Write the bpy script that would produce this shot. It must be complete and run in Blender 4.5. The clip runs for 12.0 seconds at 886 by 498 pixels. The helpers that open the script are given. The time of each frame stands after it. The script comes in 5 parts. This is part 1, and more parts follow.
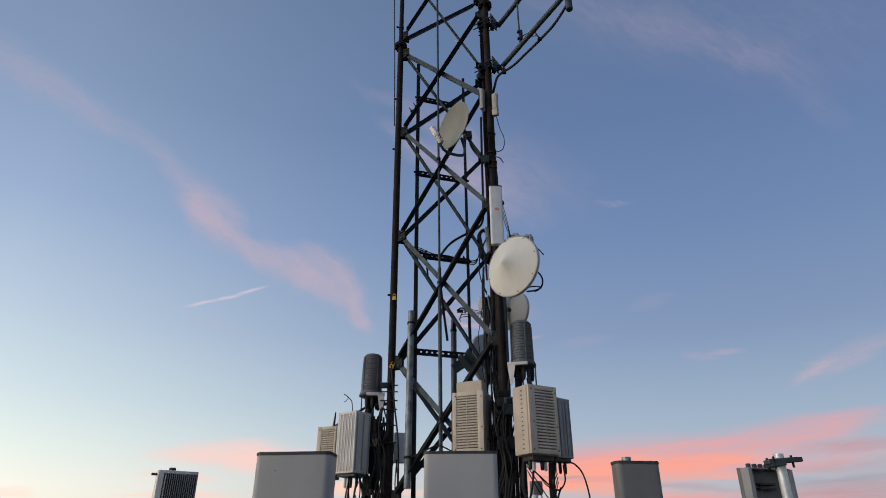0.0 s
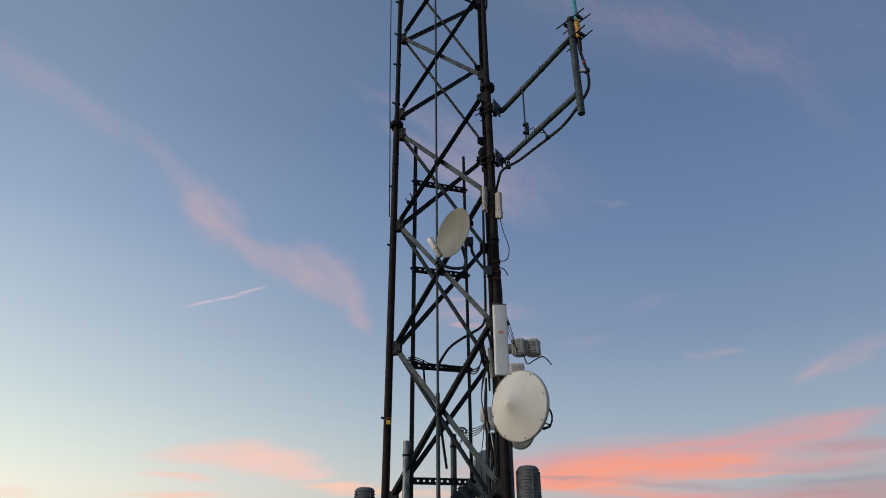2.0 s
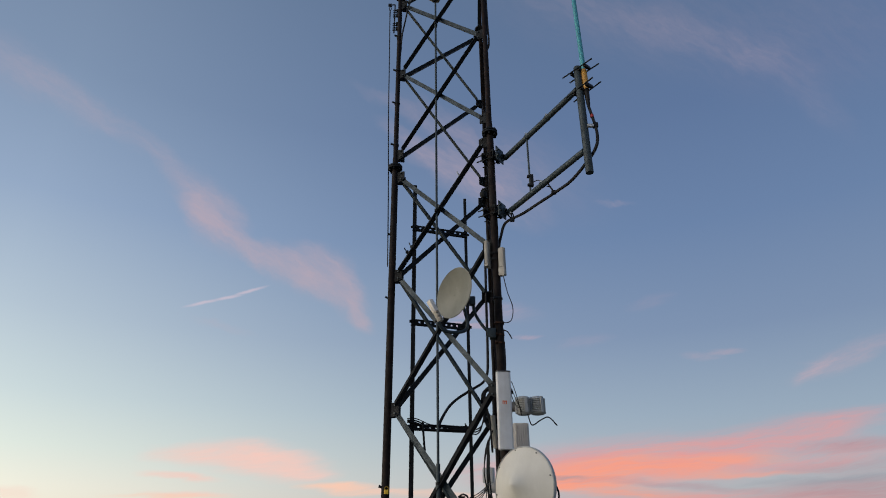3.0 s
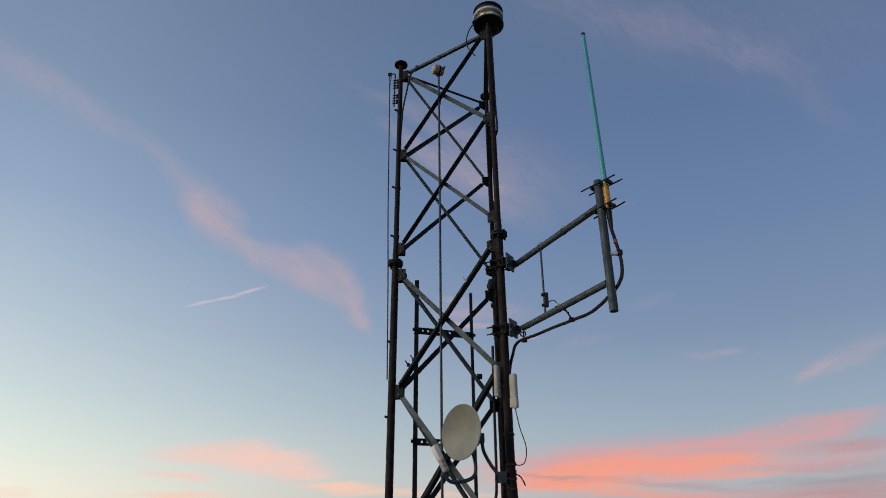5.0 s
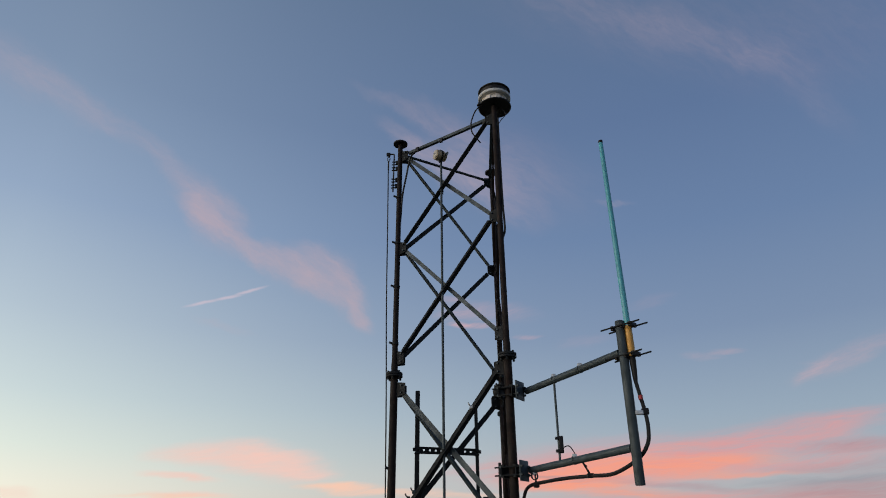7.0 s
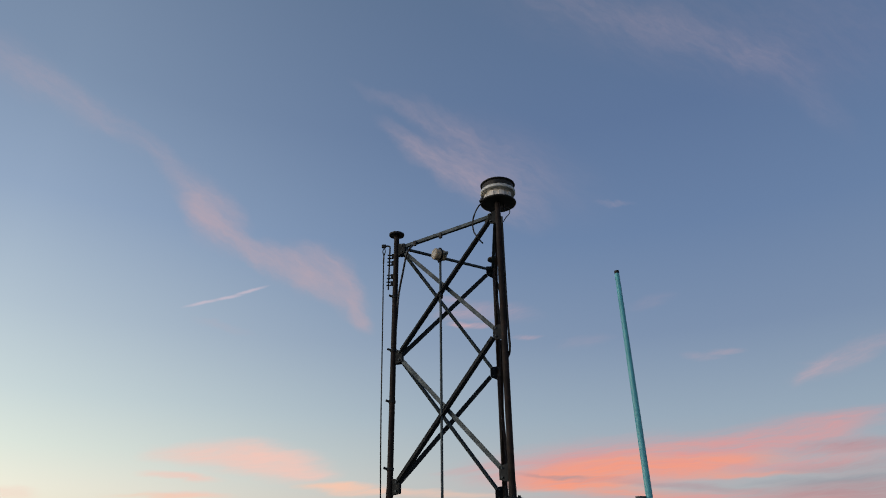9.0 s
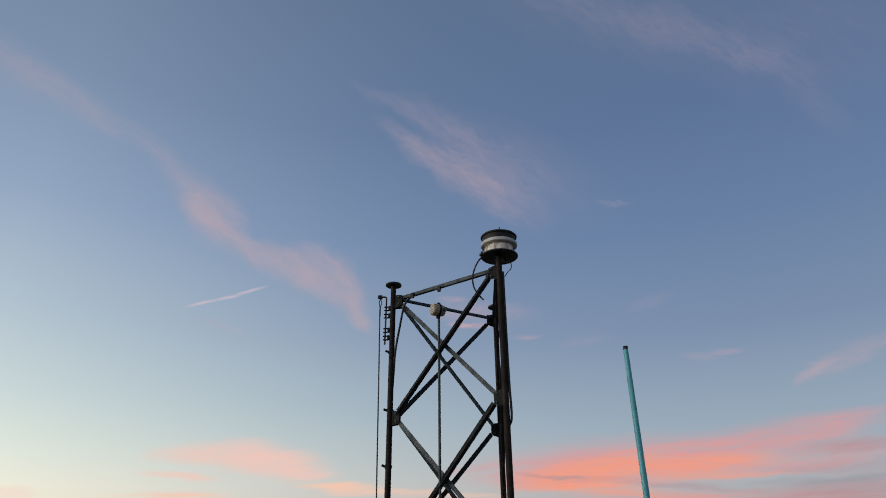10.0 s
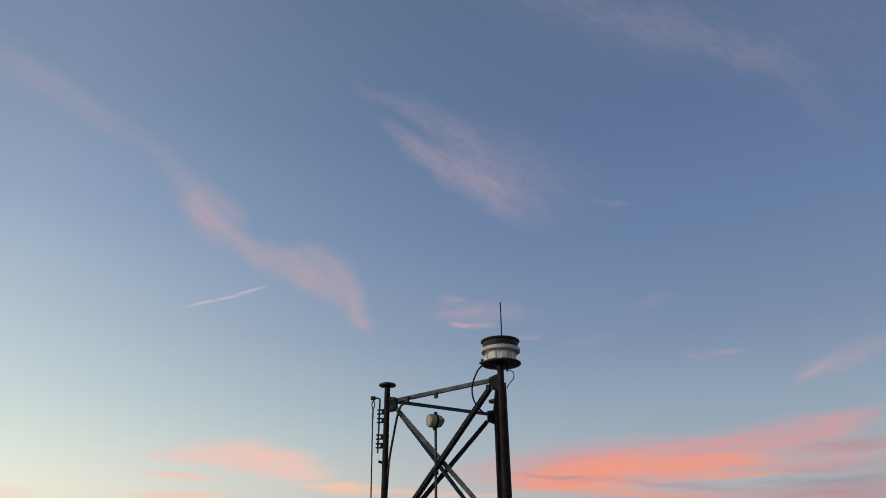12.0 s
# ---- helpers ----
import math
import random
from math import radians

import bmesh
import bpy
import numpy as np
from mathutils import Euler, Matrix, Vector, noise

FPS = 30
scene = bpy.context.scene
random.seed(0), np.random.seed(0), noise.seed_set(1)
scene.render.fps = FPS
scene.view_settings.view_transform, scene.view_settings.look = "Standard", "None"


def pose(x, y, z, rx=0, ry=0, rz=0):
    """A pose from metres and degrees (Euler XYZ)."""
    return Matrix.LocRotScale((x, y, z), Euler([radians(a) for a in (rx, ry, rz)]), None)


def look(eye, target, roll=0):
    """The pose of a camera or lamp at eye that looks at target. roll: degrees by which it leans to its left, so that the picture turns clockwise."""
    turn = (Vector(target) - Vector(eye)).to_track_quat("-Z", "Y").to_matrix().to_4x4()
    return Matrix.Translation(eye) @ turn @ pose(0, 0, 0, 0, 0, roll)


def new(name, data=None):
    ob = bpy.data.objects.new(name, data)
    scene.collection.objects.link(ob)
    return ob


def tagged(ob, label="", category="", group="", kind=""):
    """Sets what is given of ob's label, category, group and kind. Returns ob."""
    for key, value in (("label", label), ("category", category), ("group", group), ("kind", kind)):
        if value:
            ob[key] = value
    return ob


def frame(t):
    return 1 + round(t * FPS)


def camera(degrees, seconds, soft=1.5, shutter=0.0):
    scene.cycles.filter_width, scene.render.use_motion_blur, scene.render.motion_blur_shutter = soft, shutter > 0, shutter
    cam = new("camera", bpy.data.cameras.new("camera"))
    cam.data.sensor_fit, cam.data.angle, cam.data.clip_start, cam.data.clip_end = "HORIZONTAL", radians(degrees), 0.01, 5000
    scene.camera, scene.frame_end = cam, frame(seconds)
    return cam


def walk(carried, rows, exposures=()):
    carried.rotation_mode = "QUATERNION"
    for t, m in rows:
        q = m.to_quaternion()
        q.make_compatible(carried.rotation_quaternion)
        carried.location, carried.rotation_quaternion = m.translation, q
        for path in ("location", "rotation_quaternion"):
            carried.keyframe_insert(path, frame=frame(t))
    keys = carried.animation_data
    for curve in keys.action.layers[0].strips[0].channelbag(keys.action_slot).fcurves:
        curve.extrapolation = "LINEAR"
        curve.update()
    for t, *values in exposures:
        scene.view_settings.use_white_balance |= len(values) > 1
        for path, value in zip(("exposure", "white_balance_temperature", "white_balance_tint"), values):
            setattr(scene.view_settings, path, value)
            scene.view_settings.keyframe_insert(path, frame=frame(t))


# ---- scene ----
# The camera: a drone that climbs straight up past the mast, its gimbal fixed
cam = camera(71.3, 12.0, soft=1.0)
PATH = [
    (0.0, 0.086, 0.075, 12.224), (0.5, 0.088, 0.078, 12.525), (1.0, 0.092, 0.080, 12.824), (1.5, 0.096, 0.086, 13.122),
    (2.0, 0.097, 0.098, 13.420), (2.5, 0.097, 0.108, 13.715), (3.0, 0.092, 0.112, 14.003), (5.0, 0.049, 0.145, 15.160),
    (5.5, 0.035, 0.148, 15.442), (6.0, 0.028, 0.147, 15.724), (6.5, 0.025, 0.145, 16.008), (7.0, 0.022, 0.142, 16.292),
    (9.0, 0.028, 0.135, 17.415), (9.5, 0.032, 0.140, 17.700), (10.0, 0.040, 0.143, 17.976), (10.5, 0.050, 0.145, 18.244),
    (11.0, 0.058, 0.146, 18.484), (11.5, 0.063, 0.138, 18.720), (12.0, 0.064, 0.120, 18.960),
]
TILT = 25.7
walk(cam, [(t, pose(x, y, z, 90 + TILT, 0, 0)) for t, x, y, z in PATH],
     exposures=[(0.0, 0.12, 6300, 14), (1.0, 0.03, 6380, 13), (3.0, -0.02, 6440, 12), (6.0, -0.03, 6480, 11.5), (9.0, -0.07, 6480, 11.5), (12.0, -0.11, 6480, 11.5)])


# ---- node helpers ----
def lin(r, g, b):
    """Linear colour from 0..255 display values."""
    f = lambda c: c / 12.92 if c <= 0.04045 else ((c + 0.055) / 1.055) ** 2.4
    return (f(r / 255), f(g / 255), f(b / 255), 1.0)


class Graph:
    def __init__(self, tree):
        self.tree = tree

    def node(self, kind, **props):
        n = self.tree.nodes.new(kind)
        for key, value in props.items():
            setattr(n, key, value)
        return n

    def put(self, socket, value):
        if isinstance(value, bpy.types.NodeSocket):
            self.tree.links.new(value, socket)
        else:
            socket.default_value = value

    def math(self, op, a, b=0.0, c=0.0, clamp=False):
        n = self.node("ShaderNodeMath", operation=op, use_clamp=clamp)
        for s, v in zip(n.inputs, (a, b, c)):
            self.put(s, v)
        return n.outputs[0]

    def vec(self, op, a, b=(0, 0, 0)):
        n = self.node("ShaderNodeVectorMath", operation=op)
        self.put(n.inputs[0], a)
        self.put(n.inputs[1], b)
        return n.outputs["Value"] if op in ("DOT_PRODUCT", "LENGTH") else n.outputs[0]

    def ramp(self, fac, stops, smooth=False):
        n = self.node("ShaderNodeValToRGB")
        n.color_ramp.interpolation = "B_SPLINE" if smooth else "LINEAR"
        while len(n.color_ramp.elements) < len(stops):
            n.color_ramp.elements.new(0.5)
        for e, (p, c) in zip(n.color_ramp.elements, stops):
            e.position, e.color = p, c
        self.put(n.inputs[0], fac)
        return n.outputs[0]

    def mix(self, fac, a, b, blend="MIX"):
        n = self.node("ShaderNodeMix", data_type="RGBA", blend_type=blend)
        self.put(n.inputs[0], fac)
        self.put(n.inputs[6], a)
        self.put(n.inputs[7], b)
        return n.outputs[2]

    def noise(self, vector, scale, detail=4.0, rough=0.55, color=False):
        n = self.node("ShaderNodeTexNoise")
        self.put(n.inputs["Vector"], vector)
        n.inputs["Scale"].default_value, n.inputs["Detail"].default_value, n.inputs["Roughness"].default_value = scale, detail, rough
        return n.outputs["Color" if color else "Fac"]

    def remap(self, v, a, b, c=0.0, d=1.0, smooth=True):
        n = self.node("ShaderNodeMapRange", interpolation_type="SMOOTHSTEP" if smooth else "LINEAR")
        for s, x in zip(n.inputs, (v, a, b, c, d)):
            self.put(s, x)
        return n.outputs[0]

    def mapping(self, v, loc, rot, scale, kind="TEXTURE"):
        n = self.node("ShaderNodeMapping", vector_type=kind)
        self.put(n.inputs[0], v)
        n.inputs[1].default_value, n.inputs[2].default_value, n.inputs[3].default_value = loc, (0, 0, rot), scale
        return n.outputs[0]


# ---- sky: clear dusk, the sun just gone behind the horizon to the west, lit cirrus ----
SUN_AZ, SUN_EL = -116.0, 3.0      # degrees, clockwise from +y
world = bpy.data.worlds.new("dusk_sky")
scene.world = world
world.use_nodes = True
world.node_tree.nodes.clear()
W = Graph(world.node_tree)
ray = W.node("ShaderNodeTexCoord").outputs["Generated"]
sep = W.node("ShaderNodeSeparateXYZ")
W.put(sep.inputs[0], ray)
elev = W.math("ARCSINE", W.math("MAXIMUM", sep.outputs[2], 0.0))
elev = W.math("DIVIDE", elev, math.pi / 2)
flat = W.vec("NORMALIZE", W.vec("MULTIPLY", ray, (1, 1, 0)))
west = W.vec("DOT_PRODUCT", flat, (math.sin(radians(-78)), math.cos(radians(-78)), 0))
deg = lambda a: a / 90
east_sky = W.ramp(elev, [
    (deg(0), lin(181, 166, 164)), (deg(5), lin(173, 181, 187)), (deg(10), lin(151, 170, 187)), (deg(17), lin(125, 146, 175)),
    (deg(26), lin(106, 131, 167)), (deg(36), lin(94, 118, 155)), (deg(48), lin(89, 112, 144)), (deg(90), lin(69, 92, 130))])
west_sky = W.ramp(elev, [
    (deg(0), lin(255, 244, 214)), (deg(4), lin(248, 246, 226)), (deg(7), lin(228, 238, 226)), (deg(11), lin(206, 221, 221)), (deg(17), lin(182, 199, 211)),
    (deg(26), lin(149, 170, 196)), (deg(36), lin(126, 147, 174)), (deg(48), lin(111, 131, 158)), (deg(90), lin(71, 92, 131))])
side = W.math("POWER", W.remap(west, -0.40, 0.76, smooth=False), 2.45)
sky = W.mix(side, east_sky, west_sky)
# the far east is a little dimmer
lift = W.remap(west, -0.02, -0.55, 1.0, 0.98)
lifted = W.node("ShaderNodeCombineXYZ")
for k_ in range(3):
    W.put(lifted.inputs[k_], lift)
sky = W.mix(1.0, sky, lifted.outputs[0], "MULTIPLY")
# the glow over the sunken sun
glow = W.math("MULTIPLY", W.remap(west, 0.80, 1.0), W.remap(elev, 0.35, 0.0))
sky = W.mix(1.0, sky, W.mix(glow, (0, 0, 0, 1), (1.3, 0.95, 0.55, 1)), "ADD")
nishita = W.node("ShaderNodeTexSky", sky_type="NISHITA", sun_disc=False, sun_elevation=radians(SUN_EL), sun_rotation=radians(SUN_AZ), air_density=1.0, dust_density=1.0)
sky = W.mix(1.0, sky, W.mix(1.0, nishita.outputs[0], (0.004, 0.004, 0.004, 1), "MULTIPLY"), "ADD")

# cirrus, laid out on a plane that faces north, 25.7 degrees up
c, s = math.cos(radians(TILT)), math.sin(radians(TILT))
ahead = W.vec("DOT_PRODUCT", ray, (0, c, s))
front = W.remap(ahead, 0.25, 0.55)
ahead = W.math("MAXIMUM", ahead, 0.2)
plane = W.node("ShaderNodeCombineXYZ")
W.put(plane.inputs[0], W.math("DIVIDE", sep.outputs[0], ahead))
W.put(plane.inputs[1], W.math("DIVIDE", W.vec("DOT_PRODUCT", ray, (0, -s, c)), ahead))
plane = plane.outputs[0]
centred = lambda n_, a_, b_: W.vec("MULTIPLY", W.vec("SUBTRACT", n_, (0.5, 0.5, 0.5)), (a_, b_, 0))
fluff = W.noise(plane, 9.0, 5.0, 0.62, color=True)
fray = W.noise(W.mapping(plane, (0, 0, 0), radians(-36), (0.09, 0.022, 1)), 1.0, 6.0, 0.62, color=True)
bent = W.vec("ADD", plane, W.vec("ADD", centred(fluff, 0.050, 0.050), centred(fray, 0.014, 0.014)))
swell = W.noise(W.mapping(plane, (0, 0, 0), radians(7), (0.30, 0.07, 1)), 1.0, 5.0, 0.55, color=True)
ripple = W.noise(W.mapping(plane, (0, 0, 0), radians(7), (0.09, 0.022, 1)), 1.0, 5.0, 0.6, color=True)
rolled = W.vec("ADD", plane, W.vec("ADD", centred(swell, 0.10, 0.050), centred(ripple, 0.03, 0.012)))


def cirrus(blobs, grain_angle, low, high, stretch=(0.10, 0.022, 1), base=None, floor=0.5):
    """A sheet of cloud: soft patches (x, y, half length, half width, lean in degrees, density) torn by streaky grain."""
    base = base or bent
    total = None
    for x, y, a, b, lean, dens in blobs:
        v = W.mapping(base, ((x - 784) / 1093, (441 - y) / 1093, 0), radians(lean), (a * 1.2 / 1093, b * 1.2 / 1093, 1))
        patch = W.node("ShaderNodeTexGradient", gradient_type="SPHERICAL")
        W.put(patch.inputs[0], v)
        d = W.math("MULTIPLY", W.remap(patch.outputs["Fac"], 0.0, 0.85), dens)
        if total is None:
            total = d
        else:
            # patches run into one another softly
            total = W.math("SUBTRACT", W.math("ADD", total, d), W.math("MULTIPLY", total, d))
    grain = W.noise(W.mapping(base, (0, 0, 0), radians(grain_angle), stretch), 1.0, 9.0, 0.64)
    torn = W.math("MULTIPLY", total, W.remap(grain, low, high, floor, 1.0))
    # fine fibres, strongest where the sheet is thin
    fibre = W.noise(W.mapping(base, (3, 1, 0), radians(grain_angle + 9), (stretch[0] * 0.30, stretch[1] * 0.26, 1)), 1.0, 6.0, 0.66)
    thin = W.math("MULTIPLY", W.math("SUBTRACT", fibre, 0.5), W.math("MULTIPLY", W.math("MULTIPLY", total, W.math("SUBTRACT", 1.25, total)), 1.15))
    torn = W.math("MAXIMUM", W.math("ADD", torn, thin), 0.0)
    return W.math("MULTIPLY", torn, front, clamp=True)


high_veil = cirrus([
    (20, 115, 130, 50, -30, 0.24), (120, 168, 120, 32, -35, 0.22), (215, 226, 110, 22, -38, 0.20), (295, 288, 80, 20, -45, 0.24),
    (350, 345, 66, 40, -52, 0.36), (372, 372, 62, 52, -40, 0.5), (384, 392, 74, 50, -42, 0.62), (436, 430, 80, 24, -36, 0.5), (500, 466, 90, 32, -30, 0.6),
    (560, 486, 84, 46, -30, 0.55), (572, 478, 60, 44, -10, 0.45), (600, 512, 70, 38, -44, 0.60), (630, 550, 46, 20, -54, 0.74), (395, 574, 60, 9, -14, 0.18),
    (1080, 24, 190, 40, -16, 0.11), (1240, 66, 180, 40, -20, 0.12), (1345, 100, 120, 34, -14, 0.11), (1440, 170, 110, 36, -42, 0.09), (1160, 50, 380, 90, -14, 0.09), (1480, 40, 260, 120, -10, 0.07),
    (700, 186, 90, 14, -30, 0.15), (722, 250, 75, 18, -35, 0.25), (775, 290, 100, 30, -36, 0.34), (832, 312, 110, 42, -30, 0.36), (895, 350, 100, 42, -32, 0.26),
    (785, 225, 110, 28, -30, 0.22), (870, 278, 130, 48, -30, 0.16), (1085, 355, 40, 6, 0, 0.25), (900, 300, 190, 90, -20, 0.12),
], -36, 0.26, 0.72, (0.11, 0.034, 1), floor=0.45)
sky = W.mix(W.math("MULTIPLY", high_veil, 0.82), sky, lin(194, 171, 178))
mid_wisps = cirrus([
    (1505, 632, 120, 26, 24, 0.20), (1440, 660, 50, 14, 36, 0.22), (1290, 621, 40, 8, 4, 0.20), (1245, 632, 40, 9, 0, 0.12),
    (815, 571, 24, 8, -10, 0.5), (848, 573, 56, 7, -2, 0.40), (796, 526, 32, 8, 0, 0.22), (850, 548, 100, 20, -5, 0.22), (800, 552, 50, 10, 5, 0.16), (942, 595, 30, 6, -4, 0.24), (1040, 608, 60, 12, 10, 0.08), (1150, 535, 50, 16, 15, 0.06),
], 14, 0.30, 0.64, (0.07, 0.012, 1), rolled)
sky = W.mix(mid_wisps, sky, lin(226, 178, 178))
west_bank = cirrus([
    (420, 808, 160, 32, -2, 0.68), (320, 800, 80, 22, 0, 0.36), (480, 820, 120, 30, -6, 0.75), (535, 832, 66, 14, -8, 0.65), (320, 846, 80, 9, -3, 0.65),
    (330, 880, 90, 9, 0, 0.6), (20, 872, 60, 14, 0, 0.35),
], 2, 0.28, 0.66, (0.16, 0.020, 1), rolled, 0.6)
sky = W.mix(west_bank, sky, lin(250, 203, 188))
east_bank = cirrus([
    (1110, 820, 310, 50, 5, 0.92), (1300, 788, 280, 36, 9, 0.72), (1430, 764, 160, 30, 11, 0.46), (1500, 742, 80, 20, 14, 0.28),
    (1490, 790, 130, 24, 2, 0.36), (1420, 812, 200, 20, 5, 0.60), (880, 828, 110, 11, 6, 0.45), (1370, 874, 230, 14, 0, 0.42), (980, 850, 160, 26, 0, 0.5), (1270, 900, 330, 36, 0, 0.8),
], 7, 0.28, 0.66, (0.20, 0.018, 1), rolled, 0.32)
sky = W.mix(east_bank, sky, lin(226, 158, 156))
ember = cirrus([
    (1120, 832, 220, 26, 4, 0.9), (1250, 818, 160, 14, 6, 0.70), (1030, 850, 140, 26, 2, 0.9), (1180, 796, 140, 9, 7, 0.25), (1300, 836, 150, 7, 3, 0.45),
    (1060, 872, 190, 16, -2, 0.9),
], 5, 0.30, 0.64, (0.24, 0.018, 1), rolled, 0.38)
sky = W.mix(W.math("MULTIPLY", ember, 0.95), sky, lin(255, 160, 128))
peach = cirrus([(605, 862, 90, 11, -3, 0.85), (690, 874, 120, 9, -2, 0.7), (800, 884, 120, 8, 0, 0.45), (300, 882, 120, 7, 0, 0.5)], 3, 0.28, 0.66, (0.16, 0.018, 1), rolled, 0.55)
sky = W.mix(peach, sky, lin(255, 204, 176))
smoky = cirrus([
    (1130, 857, 170, 7, 0, 0.22), (1250, 862, 140, 7, -2, 0.22), (1520, 786, 130, 16, 2, 0.5), (1520, 866, 220, 34, 2, 0.55), (1500, 822, 170, 16, 3, 0.35),
], 4, 0.30, 0.64, (0.24, 0.014, 1), rolled, 0.5)
sky = W.mix(smoky, sky, lin(184, 132, 138))
clear_gap = cirrus([(1500, 843, 150, 11, 4, 0.5), (1360, 846, 80, 6, 5, 0.25), (985, 849, 90, 5, -2, 0.55)], 6, 0.30, 0.64, (0.24, 0.014, 1), rolled, 0.6)
sky = W.mix(clear_gap, sky, lin(146, 150, 160))
# a short vapour trail
trail = None
for x, y, a, lean in ((360, 536, 48, 12), (402, 527, 40, 10), (440, 516, 46, 16)):
    v = W.mapping(W.vec("ADD", plane, centred(fray, 0.004, 0.004)), ((x - 784) / 1093, (441 - y) / 1093, 0), radians(lean), (a / 1093, 4.2 / 1093, 1))
    patch = W.node("ShaderNodeTexGradient", gradient_type="SPHERICAL")
    W.put(patch.inputs[0], v)
    d = W.remap(patch.outputs["Fac"], 0.0, 0.9)
    trail = d if trail is None else W.math("MAXIMUM", trail, d)
sky = W.mix(W.math("MULTIPLY", W.math("MULTIPLY", trail, front), 0.60), sky, lin(214, 196, 206))
background = W.node("ShaderNodeBackground")
W.put(background.inputs[0], sky)
background.inputs[1].default_value = 1.0
W.put(W.node("ShaderNodeOutputWorld").inputs[0], background.outputs[0])

# the last warm light from the west
sun = new("sun", bpy.data.lights.new("sun", "SUN"))
sun.data.energy, sun.data.angle, sun.data.color = 1.7, radians(55), (1.0, 0.88, 0.73)
sx, sy, sz = math.sin(radians(SUN_AZ)) * 0.98, math.cos(radians(SUN_AZ)), 0.18
sun.matrix_world = look((0, 0, 60), (-sx, -sy, 60 - sz))


# ---- materials ----
def material(name, base, rough=0.5, metal=0.0, dark=None, scale=6.0, amount=0.5, bump=0.15, grain=60.0, rust=None, spec=0.5):
    """Painted, plastic or metal surface: broad staining, fine grain, and optional rust or dirt spots."""
    m = bpy.data.materials.new(name)
    m.use_nodes = True
    m.node_tree.nodes.clear()
    g = Graph(m.node_tree)
    where = g.node("ShaderNodeTexCoord").outputs["Object"]
    dark = dark or tuple(v * 0.6 for v in base)
    broad = g.noise(where, scale, 6.0, 0.6)
    fine = g.noise(where, grain, 3.0, 0.6)
    runs = g.noise(g.mapping(where, (0, 0, 0), 0, (1, 1, 0.12), "POINT"), scale * 3, 4.0, 0.6)
    rnd = g.node("ShaderNodeObjectInfo").outputs["Random"]
    fac = g.math("MULTIPLY", g.remap(g.math("ADD", g.math("MULTIPLY", broad, 0.6), g.math("MULTIPLY", runs, 0.4)), 0.38, 0.62), amount)
    col = g.mix(fac, (*base, 1), (*dark, 1))
    col = g.mix(g.math("MULTIPLY", g.remap(fine, 0.4, 0.7), 0.25 * amount), col, (*dark, 1))
    if rust:
        col = g.mix(g.math("MULTIPLY", g.remap(g.noise(where, scale * 2.3, 8.0, 0.7), 0.52, 0.66), 0.75), col, (*rust, 1))
    bright = g.math("ADD", 0.88, g.math("MULTIPLY", rnd, 0.24))
    tone = g.node("ShaderNodeHueSaturation")
    g.put(tone.inputs["Value"], bright)
    g.put(tone.inputs["Color"], col)
    bsdf = g.node("ShaderNodeBsdfPrincipled")
    g.put(bsdf.inputs["Base Color"], tone.outputs[0])
    g.put(bsdf.inputs["Roughness"], g.remap(broad, 0.3, 0.7, max(rough - 0.1, 0.05), min(rough + 0.12, 1.0)))
    bsdf.inputs["Metallic"].default_value = metal
    bsdf.inputs["Specular IOR Level"].default_value = spec
    if bump:
        b = g.node("ShaderNodeBump")
        b.inputs["Strength"].default_value, b.inputs["Distance"].default_value = bump, 0.004
        g.put(b.inputs["Height"], g.math("ADD", fine, g.math("MULTIPLY", runs, 0.6)))
        g.put(bsdf.inputs["Normal"], b.outputs[0])
    g.put(g.node("ShaderNodeOutputMaterial").inputs[0], bsdf.outputs[0])
    return m


# mast steels: weathering and rust, plus backlit darkness put into the base colours
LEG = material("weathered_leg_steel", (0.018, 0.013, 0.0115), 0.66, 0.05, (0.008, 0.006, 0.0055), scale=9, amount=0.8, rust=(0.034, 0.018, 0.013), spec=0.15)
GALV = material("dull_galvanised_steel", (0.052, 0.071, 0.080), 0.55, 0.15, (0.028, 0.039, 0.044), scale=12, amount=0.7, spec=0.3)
# darker copy of GALV, its colour standing in for steel in shade
DARKGALV = material("shaded_galvanised_steel", (0.015, 0.018, 0.020), 0.64, 0.05, (0.009, 0.010, 0.011), scale=12, amount=0.7, spec=0.15)
ZINC = material("bright_zinc", (0.62, 0.64, 0.64), 0.38, 0.35, (0.36, 0.375, 0.38), scale=20, amount=0.5)
MOTTLED = material("mottled_zinc_coating", (0.26, 0.29, 0.30), 0.45, 0.35, (0.10, 0.115, 0.12), scale=16, amount=0.95, grain=90)
BLACK = material("black_cable", (0.010, 0.010, 0.011), 0.55, 0.0, (0.018, 0.017, 0.017), scale=20, amount=0.5, bump=0.05, spec=0.25)
BLACKMETAL = material("black_painted_metal", (0.014, 0.014, 0.015), 0.5, 0.1, (0.026, 0.023, 0.021), scale=14, spec=0.25)
DISHWHITE = material("white_radome", (0.69, 0.675, 0.605), 0.45, 0.0, (0.59, 0.57, 0.50), scale=5, amount=0.55, bump=0.04)
BACKGREY = material("grey_painted_reflector", (0.21, 0.215, 0.18), 0.55, 0.0, (0.165, 0.17, 0.14), scale=5, amount=0.6, bump=0.05)
DISHGREY = material("light_grey_dish", (0.52, 0.53, 0.51), 0.45, 0.0, (0.42, 0.42, 0.39), scale=5, amount=0.6, bump=0.05)
WHITE = material("white_plastic", (0.72, 0.73, 0.73), 0.42, 0.0, (0.56, 0.56, 0.54), scale=7, amount=0.55, bump=0.03)
CREAM = material("cream_housing", (0.49, 0.42, 0.315), 0.5, 0.0, (0.38, 0.32, 0.24), scale=7, amount=0.6, bump=0.04)
